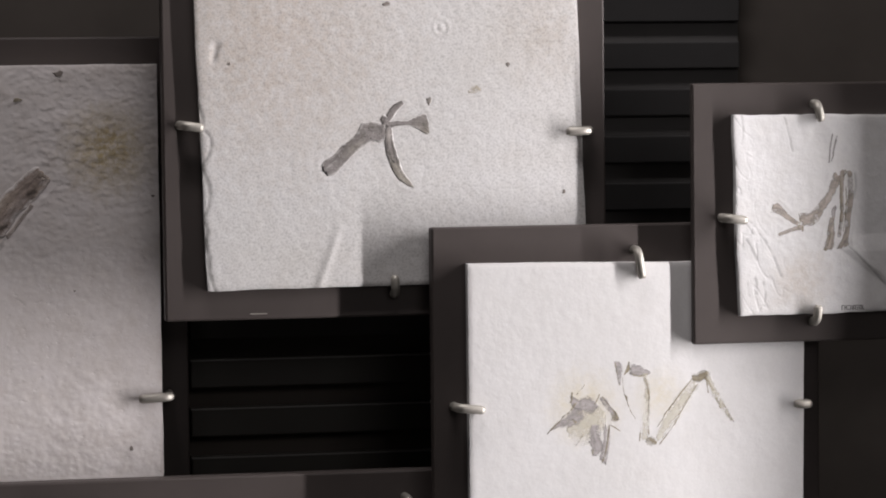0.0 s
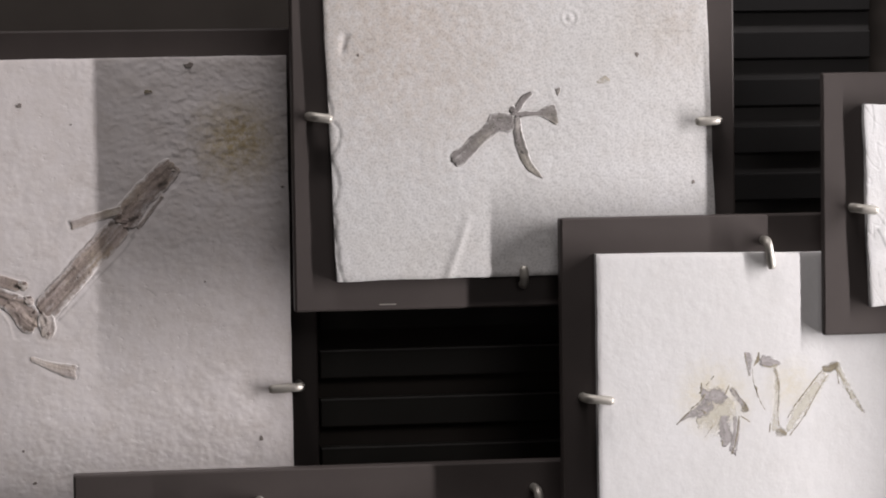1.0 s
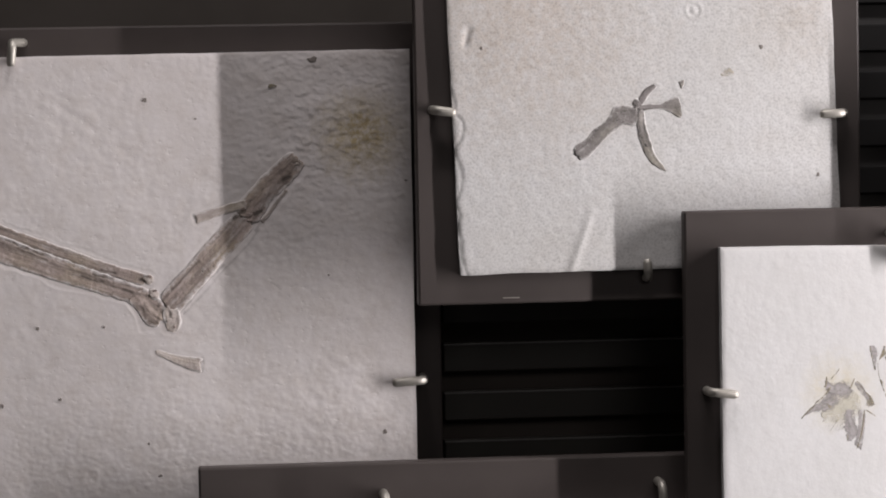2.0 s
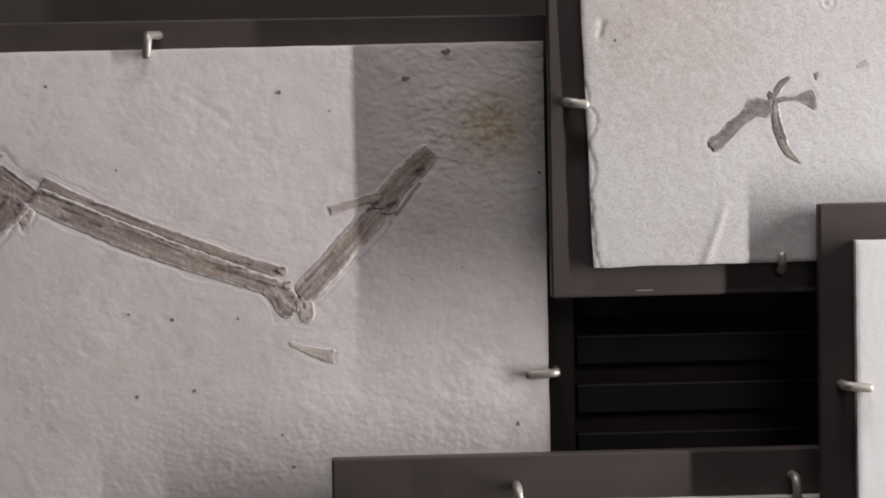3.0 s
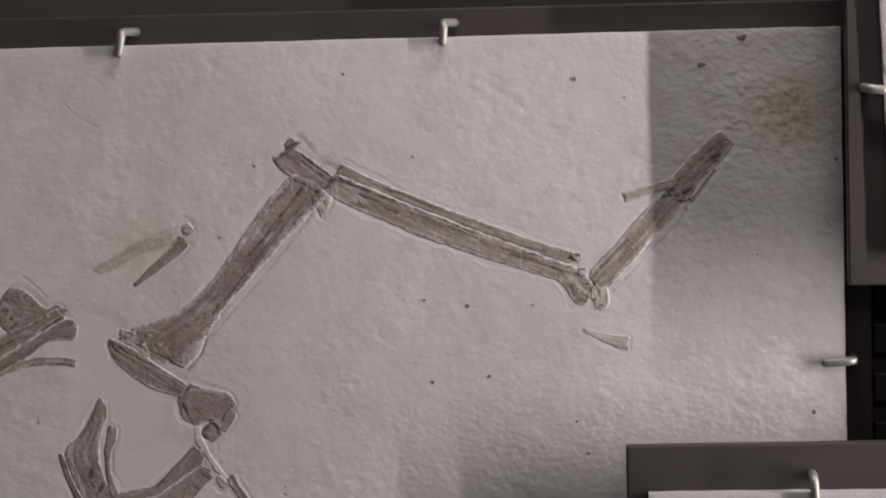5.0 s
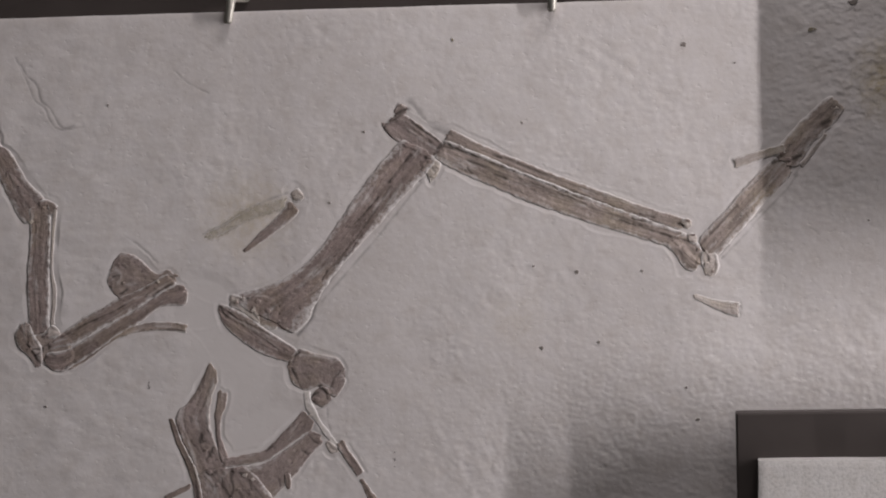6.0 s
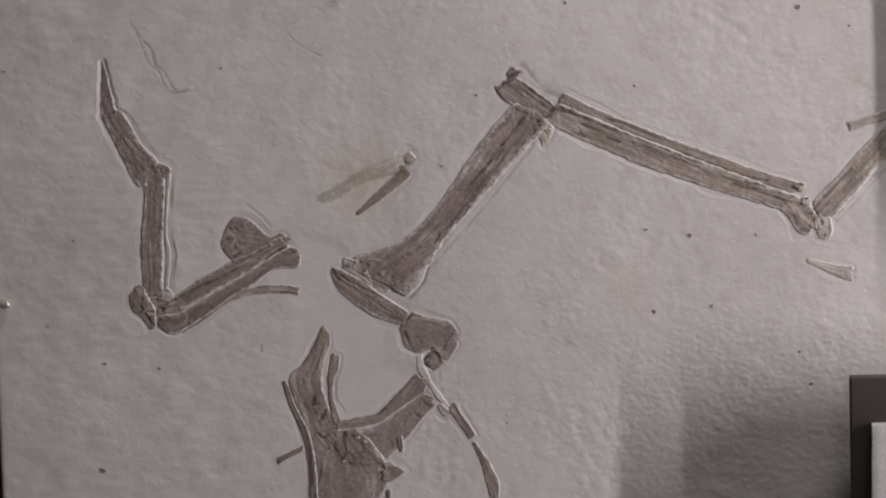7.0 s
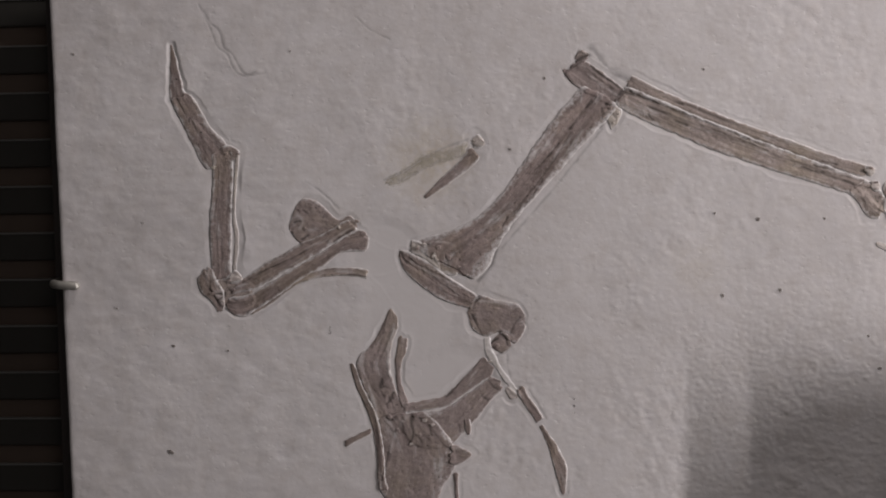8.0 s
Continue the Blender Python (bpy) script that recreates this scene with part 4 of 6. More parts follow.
bed("two", "joint_knob", "grey", [(275.6, 1590.1, 276.9, 1586.3), (277.6, 1592.1, 279.5, 1586.2), (279.6, 1590.7, 280.8, 1587.5)])
bed("two", "blade_bone", "grey", [(279.5, 1588.8, 279.5, 1584.3), (285.5, 1588.7, 285.5, 1585.5), (292.1, 1589.0, 292.7, 1585.7), (297.4, 1591.2, 297.9, 1583.4), (302.0, 1592.4, 302.5, 1580.7), (303.6, 1589.1, 304.1, 1580.0)])
bed("two", "sickle_rib", "grey", [(278.5, 1585.0, 282.1, 1584.9), (278.1, 1576.5, 283.6, 1577.1), (279.9, 1566.1, 285.9, 1568.0), (284.8, 1556.4, 289.4, 1558.9), (290.3, 1551.8, 293.0, 1553.7), (294.9, 1550.1, 295.2, 1550.4)])
bed("two", "chip", "grey", [(302.1, 1601.4, 306.0, 1601.7), (303.0, 1599.5, 305.7, 1599.5), (303.7, 1597.2, 304.3, 1597.2)])
bed("two", "chip", "film", [(326.6, 1605.7, 327.9, 1603.8), (329.3, 1608.3, 330.5, 1603.1), (331.9, 1608.9, 333.2, 1603.7), (334.5, 1606.9, 334.9, 1605.0)])
bed("three", "breast_film", "cream", [(379.0, 1416.5, 380.2, 1403.4), (387.2, 1424.7, 388.9, 1398.5), (394.5, 1425.8, 396.3, 1404.8), (401.2, 1424.3, 402.4, 1409.1)])
bed("three", "wing_plate", "lilac", [(366.3, 1408.1, 368.3, 1409.6), (372.7, 1415.0, 374.3, 1411.7), (377.7, 1418.2, 379.0, 1411.5), (381.7, 1423.6, 384.3, 1412.3), (385.2, 1426.7, 390.4, 1416.8)])
bed("three", "shoulder_plate", "lilac", [(380.8, 1431.4, 382.1, 1422.3), (384.4, 1428.4, 385.8, 1421.2), (389.2, 1429.5, 389.8, 1419.1), (392.9, 1429.7, 393.4, 1418.3), (395.8, 1426.4, 396.5, 1421.8)])
bed("three", "arm_plate", "lilac", [(397.9, 1429.6, 399.8, 1424.0), (401.2, 1428.2, 403.8, 1419.0), (404.5, 1424.2, 407.1, 1414.2), (407.8, 1419.5, 410.1, 1414.1)])
bed("three", "arm_end", "umber", [(404.8, 1417.6, 405.4, 1413.9), (407.1, 1420.8, 407.7, 1412.9), (409.1, 1417.8, 409.7, 1414.1)])
bed("three", "leg_plate", "lilac", [(391.7, 1413.4, 398.4, 1411.9), (391.0, 1405.3, 399.0, 1406.0), (392.2, 1398.1, 400.9, 1399.7), (393.2, 1395.1, 396.2, 1394.4)])
bed("three", "leg_strip", "lilac", [(399.7, 1411.8, 402.7, 1412.4), (400.0, 1403.4, 402.0, 1403.9), (397.5, 1393.3, 399.8, 1390.3)])
bed("three", "leg_strip", "lilac", [(402.4, 1409.8, 404.7, 1410.4), (402.0, 1401.7, 404.0, 1401.9), (399.5, 1391.6, 401.8, 1388.9)])
bed("three", "skull_chip", "lilac", [(406.0, 1449.5, 411.7, 1447.7), (407.7, 1443.9, 411.7, 1442.2), (408.9, 1436.4, 410.9, 1434.4)])
bed("three", "skull_chip", "umber", [(412.0, 1440.2, 413.7, 1441.5), (413.4, 1444.7, 416.4, 1443.7), (415.1, 1449.3, 416.4, 1447.9)])
bed("three", "skull_chip", "lilac", [(416.0, 1446.0, 416.7, 1440.1), (420.2, 1447.2, 420.8, 1439.6), (424.5, 1445.1, 424.5, 1439.9), (428.2, 1442.7, 428.5, 1440.7)])
bed("three", "leg_bone", "cream", [(423.1, 1441.2, 426.8, 1441.1), (424.1, 1432.0, 428.4, 1431.9), (424.0, 1422.3, 428.3, 1421.5), (422.2, 1412.4, 428.3, 1411.6), (421.1, 1403.3, 427.8, 1402.4)])
bed("three", "leg_bone", "cream", [(430.2, 1406.3, 434.6, 1400.9), (438.7, 1421.1, 444.1, 1413.0), (445.9, 1429.8, 450.6, 1422.7), (453.1, 1439.0, 457.8, 1432.3)])
bed("three", "leg_bone", "cream", [(459.9, 1441.1, 464.0, 1441.7), (463.2, 1430.5, 468.3, 1432.0), (468.6, 1421.2, 473.6, 1422.7), (475.6, 1412.0, 478.7, 1412.9)])
bed("three", "knee_knot", "umber", [(425.2, 1403.2, 426.1, 1399.2), (427.9, 1405.7, 429.2, 1398.5), (431.2, 1404.0, 431.8, 1399.4)])
bed("three", "knee_knot", "umber", [(452.5, 1440.4, 454.1, 1435.7), (456.5, 1441.6, 458.5, 1434.9), (461.3, 1442.7, 463.3, 1438.7)])
bed("three", "outline", "umber", [(382.4, 1432.0, 381.2, 1432.0), (382.4, 1429.0, 381.2, 1429.1), (382.0, 1425.8, 380.8, 1425.9)])
bed("three", "outline", "umber", [(384.2, 1430.5, 384.8, 1430.1), (386.6, 1433.4, 387.2, 1433.0), (389.0, 1436.5, 389.5, 1436.1)])
bed("three", "outline", "umber", [(398.8, 1430.3, 397.6, 1430.8), (397.4, 1427.4, 396.3, 1427.9), (396.1, 1424.2, 394.9, 1424.7)])
bed("three", "outline", "umber", [(399.8, 1429.1, 399.2, 1428.6), (404.1, 1423.8, 403.5, 1423.3), (408.8, 1417.8, 408.1, 1417.3)])
bed("three", "outline", "umber", [(404.6, 1412.7, 404.1, 1412.0), (407.3, 1411.0, 406.8, 1410.3), (410.3, 1408.9, 409.8, 1408.2)])
bed("three", "outline", "umber", [(366.6, 1408.7, 367.4, 1408.0), (374.0, 1415.9, 374.7, 1415.2), (380.0, 1421.4, 380.8, 1420.7), (383.7, 1426.1, 384.6, 1425.5)])
bed("three", "outline", "umber", [(404.2, 1412.3, 403.2, 1412.4), (403.5, 1404.8, 402.5, 1405.0), (402.1, 1398.0, 401.1, 1398.2), (399.7, 1390.2, 398.7, 1390.5)])
bed("three", "outline", "umber", [(394.3, 1398.3, 393.5, 1398.4), (394.0, 1395.0, 393.1, 1395.2)])
bed("three", "outline", "umber", [(382.1, 1416.9, 381.3, 1415.8), (384.8, 1414.8, 383.9, 1413.8)])
bed("three", "outline", "umber", [(411.9, 1439.6, 411.4, 1439.6), (412.8, 1430.8, 412.3, 1430.7), (415.4, 1423.3, 414.9, 1423.1), (419.5, 1415.2, 419.0, 1415.0)])
bed("three", "outline", "umber", [(425.6, 1439.3, 424.6, 1439.1), (427.9, 1429.4, 426.9, 1429.3), (427.1, 1415.5, 426.1, 1415.6), (427.7, 1405.7, 426.7, 1405.7)])
bed("three", "outline", "umber", [(422.7, 1407.8, 421.7, 1407.9), (422.0, 1402.2, 421.0, 1402.4)])
bed("three", "outline", "umber", [(431.9, 1410.7, 432.7, 1410.2), (439.3, 1421.4, 440.2, 1420.8), (446.2, 1430.0, 447.0, 1429.4), (453.4, 1438.7, 454.2, 1438.0)])
bed("three", "outline", "umber", [(433.2, 1400.5, 433.9, 1400.0), (441.0, 1410.4, 441.7, 1409.9), (449.2, 1424.3, 449.9, 1423.9), (455.4, 1433.9, 456.1, 1433.5)])
bed("three", "outline", "umber", [(462.5, 1438.8, 461.4, 1438.8), (462.7, 1433.6, 461.7, 1433.5), (463.4, 1429.0, 462.3, 1428.9)])
bed("three", "outline", "umber", [(463.1, 1437.0, 462.1, 1436.6), (466.4, 1430.4, 465.4, 1429.9)])
bed("three", "outline", "umber", [(467.8, 1426.5, 466.6, 1425.9), (471.2, 1420.5, 470.0, 1419.9)])
bed("three", "outline", "umber", [(471.7, 1423.1, 470.9, 1422.4), (474.0, 1420.4, 473.2, 1419.8)])
bed("three", "outline", "umber", [(475.5, 1416.7, 474.4, 1416.0), (478.6, 1412.0, 477.4, 1411.3)])
bed("three", "outline", "umber", [(407.8, 1448.2, 407.0, 1448.1), (409.0, 1441.7, 408.3, 1441.6), (410.3, 1435.1, 409.5, 1435.0)])
bed("three", "outline", "umber", [(417.5, 1441.8, 417.2, 1440.9), (421.4, 1440.4, 421.4, 1439.5), (426.7, 1441.5, 426.9, 1440.7)])
bed("three", "outline", "umber", [(383.3, 1400.8, 383.8, 1400.5), (386.1, 1404.6, 386.6, 1404.3), (388.1, 1407.8, 388.6, 1407.5)])
bed("two", "chipped_edge", "seam", [(170.3, 1599.9, 170.9, 1600.2), (173.1, 1594.5, 173.7, 1594.7), (173.6, 1589.8, 174.3, 1589.8), (172.6, 1585.8, 173.3, 1585.6)])
bed("two", "chipped_edge", "seam", [(174.9, 1584.2, 175.4, 1584.6), (178.3, 1579.7, 178.9, 1579.9), (177.2, 1571.7, 177.8, 1571.4), (172.6, 1565.1, 173.2, 1564.7)])
bed("two", "chipped_edge", "seam", [(173.5, 1562.2, 174.2, 1562.4), (176.5, 1553.0, 177.2, 1553.1), (176.4, 1542.8, 177.1, 1542.7), (172.8, 1534.6, 173.4, 1534.4)])
bed("two", "chipped_edge", "seam", [(173.7, 1532.4, 174.3, 1532.7), (175.5, 1528.1, 176.2, 1528.1), (174.1, 1521.8, 174.8, 1521.6)])
bed("two", "chipped_edge", "seam", [(174.1, 1521.0, 174.8, 1521.1), (175.9, 1512.9, 176.6, 1513.0), (176.4, 1502.3, 177.1, 1502.4), (179.5, 1493.2, 180.1, 1493.4)])
bed("one", "hair_crack", "hair", [(-388.7, 1593.4, -387.9, 1593.8), (-384.8, 1586.6, -384.1, 1587.1), (-379.6, 1581.2, -378.8, 1581.6), (-377.2, 1571.8, -376.3, 1572.3), (-371.9, 1567.0, -371.1, 1567.6), (-366.7, 1557.6, -366.0, 1558.2), (-362.0, 1555.3, -362.0, 1556.3), (-357.4, 1556.9, -357.7, 1557.8)])
bed("one", "rib_trace", "hair", [(-230.7, 1506.8, -230.6, 1505.7), (-250.0, 1503.2, -249.7, 1502.2), (-265.1, 1496.3, -264.7, 1495.2), (-275.2, 1491.2, -274.7, 1490.2)])
bed("one", "rib_trace", "hair", [(-232.6, 1516.2, -232.1, 1514.8), (-253.3, 1508.7, -252.7, 1507.4), (-270.1, 1498.5, -269.4, 1497.2), (-283.4, 1492.8, -282.9, 1491.5)])
bed("one", "ridge_line", "white", [(-138.8, 1543.4, -138.5, 1544.0), (-112.9, 1530.4, -112.6, 1531.1), (-91.8, 1522.1, -91.5, 1522.8), (-72.3, 1514.5, -72.0, 1515.2)])
bed("one", "ridge_line", "white", [(-134.4, 1550.7, -134.0, 1551.6), (-110.1, 1538.1, -109.7, 1539.0), (-88.4, 1528.8, -88.0, 1529.7), (-52.7, 1514.6, -52.3, 1515.5), (-23.5, 1503.5, -23.1, 1504.5), (-2.4, 1495.5, -2.0, 1496.5)])
bed("one", "crevice_line", "hair", [(-117.9, 1528.5, -117.5, 1529.2), (-91.9, 1517.5, -91.6, 1518.2), (-59.4, 1504.3, -59.1, 1505.1), (-23.7, 1491.2, -23.4, 1491.9)])
bed("one", "crevice_line", "hair", [(-104.7, 1532.2, -104.3, 1532.9), (-88.4, 1525.3, -88.1, 1526.0), (-75.5, 1519.8, -75.2, 1520.5)])
bed("one", "ridge_line", "white", [(-155.6, 1521.4, -155.0, 1520.8), (-169.8, 1505.3, -169.2, 1504.7), (-187.5, 1484.3, -186.9, 1483.7), (-204.4, 1465.8, -203.8, 1465.3), (-215.3, 1453.5, -214.7, 1453.0)])
bed("one", "crevice_line", "hair", [(-154.3, 1520.1, -153.7, 1519.5), (-167.9, 1504.6, -167.2, 1504.0), (-185.5, 1483.6, -184.9, 1483.0), (-203.2, 1464.5, -202.5, 1463.9), (-214.7, 1451.5, -214.1, 1451.0)])
bed("one", "ridge_line", "white", [(18.4, 1471.6, 16.8, 1473.0), (30.4, 1485.8, 28.8, 1487.2), (42.7, 1499.3, 41.2, 1500.8), (54.4, 1510.8, 52.8, 1512.3), (61.8, 1519.9, 60.1, 1521.3)])
bed("one", "crevice_line", "hair", [(18.8, 1472.0, 18.3, 1472.6), (31.5, 1484.9, 31.0, 1485.4), (43.9, 1498.4, 43.3, 1499.0), (55.5, 1510.0, 54.9, 1510.5), (62.9, 1519.6, 62.3, 1520.1)])
bed("one", "ridge_line", "pale", [(-268.1, 1449.3, -267.7, 1450.0), (-255.2, 1440.5, -254.7, 1441.2), (-239.0, 1428.9, -238.6, 1429.6), (-228.6, 1423.4, -228.2, 1424.1)])
bed("one", "crevice_line", "hair", [(-265.1, 1440.7, -264.6, 1441.3), (-252.2, 1431.2, -251.7, 1431.8), (-239.2, 1422.3, -238.7, 1423.0)])
bed("one", "ridge_line", "white", [(-395.5, 1541.0, -394.9, 1541.3), (-383.5, 1521.3, -382.9, 1521.8), (-372.1, 1513.7, -371.6, 1514.3), (-369.2, 1509.1, -368.6, 1509.5)])
bed("one", "crevice_line", "dark", [(-129.0, 1525.9, -128.2, 1527.1), (-127.0, 1524.5, -126.3, 1525.7), (-125.0, 1523.4, -124.4, 1524.7)])
bed("one", "crevice_line", "dark", [(-112.9, 1534.4, -112.4, 1535.5), (-110.2, 1533.4, -109.8, 1534.5), (-107.9, 1532.7, -107.6, 1533.8)])
bed("one", "crevice_line", "dark", [(-107.8, 1528.5, -107.3, 1529.4), (-105.5, 1527.5, -105.0, 1528.4), (-103.2, 1526.4, -102.8, 1527.4)])
bed("one", "crevice_line", "dark", [(-106.1, 1517.6, -105.5, 1518.6), (-104.5, 1516.6, -103.9, 1517.6), (-103.2, 1515.9, -102.6, 1516.9)])
bed("one", "crevice_line", "dark", [(-27.9, 1498.3, -27.4, 1500.0), (-23.7, 1496.9, -23.2, 1498.6), (-20.4, 1495.9, -19.9, 1497.5)])
bed("one", "crevice_line", "dark", [(-32.2, 1492.7, -31.9, 1494.0), (-29.6, 1492.0, -29.3, 1493.3), (-27.0, 1491.3, -26.7, 1492.6)])
bed("one", "crevice_line", "dark", [(-140.6, 1539.8, -140.1, 1541.1), (-127.6, 1535.6, -127.1, 1536.9), (-116.2, 1531.4, -115.7, 1532.8)])
bed("one", "crevice_line", "dark", [(-95.4, 1522.7, -95.0, 1523.6), (-75.6, 1514.4, -75.2, 1515.3), (-57.5, 1506.2, -57.1, 1507.1)])
bed("one", "ridge_line", "pale", [(-137.2, 1541.0, -136.9, 1541.8), (-98.9, 1525.5, -98.6, 1526.2), (-67.8, 1509.8, -67.5, 1510.5), (-7.1, 1487.5, -6.8, 1488.3)])
bed("one", "crevice_line", "dark", [(-260.3, 1453.9, -259.4, 1455.7), (-258.8, 1453.2, -258.2, 1455.0), (-257.6, 1453.1, -257.5, 1455.1)])
bed("one", "ridge_line", "pale", [(-260.1, 1448.7, -258.5, 1449.6), (-258.9, 1446.4, -257.3, 1447.3), (-257.6, 1444.1, -256.0, 1444.9)])
bed("one", "crevice_line", "dark", [(-256.0, 1448.2, -254.8, 1448.6), (-254.8, 1443.8, -253.6, 1444.4), (-251.5, 1439.7, -250.5, 1440.5)])
bed("one", "ridge_line", "pale", [(-253.5, 1454.6, -253.6, 1455.4), (-248.0, 1454.8, -247.9, 1455.6), (-242.2, 1452.7, -241.9, 1453.5)])
bed("one", "crevice_line", "dark", [(-217.7, 1453.8, -216.2, 1453.4), (-219.9, 1445.7, -218.4, 1445.1), (-222.6, 1440.3, -221.3, 1439.4), (-229.4, 1432.6, -228.2, 1431.5)])
bed("one", "crevice_line", "dark", [(-276.0, 1450.0, -274.3, 1451.0), (-274.1, 1446.6, -272.4, 1447.6), (-271.9, 1442.6, -270.2, 1443.6)])
bed("one", "ridge_line", "pale", [(-268.7, 1443.2, -268.1, 1444.3), (-251.6, 1432.6, -250.8, 1433.6), (-241.7, 1423.6, -240.8, 1424.5)])
bed("one", "crevice_line", "dark", [(-231.8, 1512.1, -230.5, 1513.6), (-229.3, 1509.9, -228.4, 1511.7), (-226.4, 1509.4, -226.1, 1511.4)])
bed("one", "ridge_line", "pale", [(-147.3, 1534.3, -146.8, 1533.8), (-164.2, 1515.6, -163.7, 1515.1), (-187.9, 1490.5, -187.4, 1490.0)])
bed("one", "crevice_line", "dark", [(-193.7, 1495.9, -194.4, 1496.7), (-188.6, 1501.1, -189.4, 1501.8), (-179.4, 1511.4, -180.2, 1512.1)])
bed("one", "crevice_line", "dark", [(-204.3, 1472.5, -204.9, 1473.1), (-197.5, 1479.0, -198.2, 1479.6), (-192.3, 1486.1, -193.1, 1486.7)])
bed("one", "ridge_line", "pale", [(-396.7, 1531.0, -395.7, 1531.3), (-395.5, 1525.7, -394.6, 1525.9), (-394.3, 1520.3, -393.4, 1520.5)])
bed("four", "arm_bone", "tan", [(514.1, 1533.2, 518.3, 1524.0), (518.3, 1533.1, 523.7, 1525.8), (521.7, 1533.7, 527.1, 1529.0), (529.9, 1542.7, 534.7, 1540.0), (534.0, 1551.8, 539.1, 1548.4), (536.1, 1556.7, 542.2, 1553.0)])
bed("four", "shoulder_blade", "tan", [(497.6, 1532.5, 500.7, 1539.9), (502.0, 1532.4, 504.4, 1536.9), (508.4, 1528.4, 509.7, 1531.0), (513.4, 1525.0, 514.8, 1527.6)])
bed("four", "thin_rib", "tan", [(502.2, 1521.4, 502.9, 1519.4), (509.4, 1524.1, 510.4, 1521.9), (516.1, 1526.6, 517.1, 1523.0)])
bed("four", "forearm_bone", "tan", [(539.5, 1556.9, 542.9, 1557.5), (539.1, 1544.4, 541.8, 1544.4), (539.4, 1531.4, 541.8, 1531.4), (537.3, 1518.4, 540.0, 1518.3)])
bed("four", "forearm_bone", "tan", [(543.6, 1557.5, 547.0, 1555.5), (544.2, 1544.4, 548.0, 1544.3), (543.1, 1531.3, 546.5, 1531.3), (540.7, 1518.3, 544.8, 1518.2), (536.6, 1511.8, 544.8, 1512.2)])
bed("four", "hand_bone", "tan", [(532.9, 1529.9, 536.3, 1529.8), (531.5, 1520.1, 536.3, 1520.0), (528.7, 1511.9, 535.9, 1510.5)])
bed("four", "hand_chip", "lilac", [(534.6, 1536.1, 538.0, 1536.6), (533.9, 1532.8, 537.3, 1532.7), (534.6, 1530.2, 536.7, 1530.1)])
bed("four", "outline", "lilac", [(534.6, 1578.6, 535.8, 1578.4), (533.1, 1570.1, 534.4, 1570.0), (532.4, 1561.6, 533.7, 1561.5)])
bed("four", "outline", "lilac", [(537.3, 1577.3, 538.5, 1577.0), (535.6, 1570.1, 536.7, 1569.9), (534.2, 1562.3, 535.3, 1562.1)])
bed("four", "outline", "umber", [(542.0, 1557.3, 543.2, 1557.7), (542.6, 1555.7, 543.9, 1555.4), (541.0, 1554.0, 542.0, 1553.2)])
bed("four", "outline", "umber", [(539.2, 1551.7, 540.4, 1551.7), (539.5, 1537.3, 540.7, 1537.2), (538.8, 1522.3, 539.9, 1522.2)])
bed("four", "outline", "umber", [(542.8, 1547.6, 543.6, 1547.6), (542.8, 1534.6, 543.5, 1534.6), (541.0, 1521.6, 541.8, 1521.5)])
bed("four", "outline", "umber", [(534.1, 1527.6, 535.0, 1527.5), (533.1, 1519.8, 534.0, 1519.7), (531.4, 1513.3, 532.2, 1513.1)])
bed("four", "outline", "umber", [(513.7, 1532.4, 514.6, 1532.6), (515.0, 1527.9, 515.9, 1527.9), (513.7, 1524.2, 514.5, 1523.9)])
bed("four", "outline", "umber", [(516.3, 1525.9, 517.3, 1526.0), (516.6, 1523.4, 517.7, 1523.3), (516.3, 1522.2, 517.3, 1521.9)])
bed("four", "outline", "umber", [(529.5, 1511.5, 530.0, 1512.3), (531.2, 1510.5, 531.7, 1511.3)])
bed("four", "hair_crack", "hair", [(480.3, 1589.3, 481.0, 1589.4), (481.2, 1581.1, 482.0, 1581.1), (480.5, 1573.1, 481.3, 1573.0)])
bed("four", "hair_crack", "hair", [(480.6, 1528.6, 481.2, 1529.2), (483.9, 1525.7, 484.6, 1526.2), (487.0, 1521.1, 487.8, 1521.6)])
bed("four", "hair_crack", "hair", [(482.8, 1517.6, 483.7, 1518.1), (485.9, 1512.6, 486.8, 1513.0), (488.5, 1506.4, 489.4, 1506.8)])
bed("four", "hair_crack", "hair", [(490.7, 1521.0, 491.5, 1521.5), (494.0, 1516.3, 494.9, 1516.9), (498.3, 1508.5, 499.2, 1508.8), (503.3, 1496.3, 504.3, 1496.7)])
bed("four", "hair_crack", "hair", [(487.7, 1495.5, 488.7, 1495.6), (488.7, 1490.6, 489.7, 1490.7), (488.3, 1486.8, 489.4, 1486.7)])
bed("four", "hair_crack", "hair", [(492.4, 1493.1, 493.5, 1493.3), (493.7, 1486.6, 494.8, 1486.6), (493.3, 1479.4, 494.4, 1479.3)])
bed("four", "hair_crack", "hair", [(483.1, 1493.3, 483.7, 1493.4), (484.4, 1485.5, 485.1, 1485.6)])
bed("four", "hair_crack", "hair", [(480.1, 1532.3, 480.5, 1532.7), (486.2, 1527.0, 486.6, 1527.4)])
bed("four", "hair_crack", "hair", [(543.4, 1513.6, 544.0, 1514.2), (552.4, 1504.9, 553.0, 1505.5), (559.2, 1497.9, 559.8, 1498.4), (567.0, 1489.5, 567.7, 1490.1)])
bed("four", "hair_crack", "hair", [(506.0, 1588.0, 506.7, 1588.1), (508.7, 1577.5, 509.3, 1577.6), (511.0, 1568.3, 511.6, 1568.5)])
bed("four", "hair_crack", "hair", [(547.9, 1554.8, 548.8, 1554.9), (548.5, 1547.6, 549.5, 1547.5), (547.5, 1541.1, 548.4, 1541.0)])
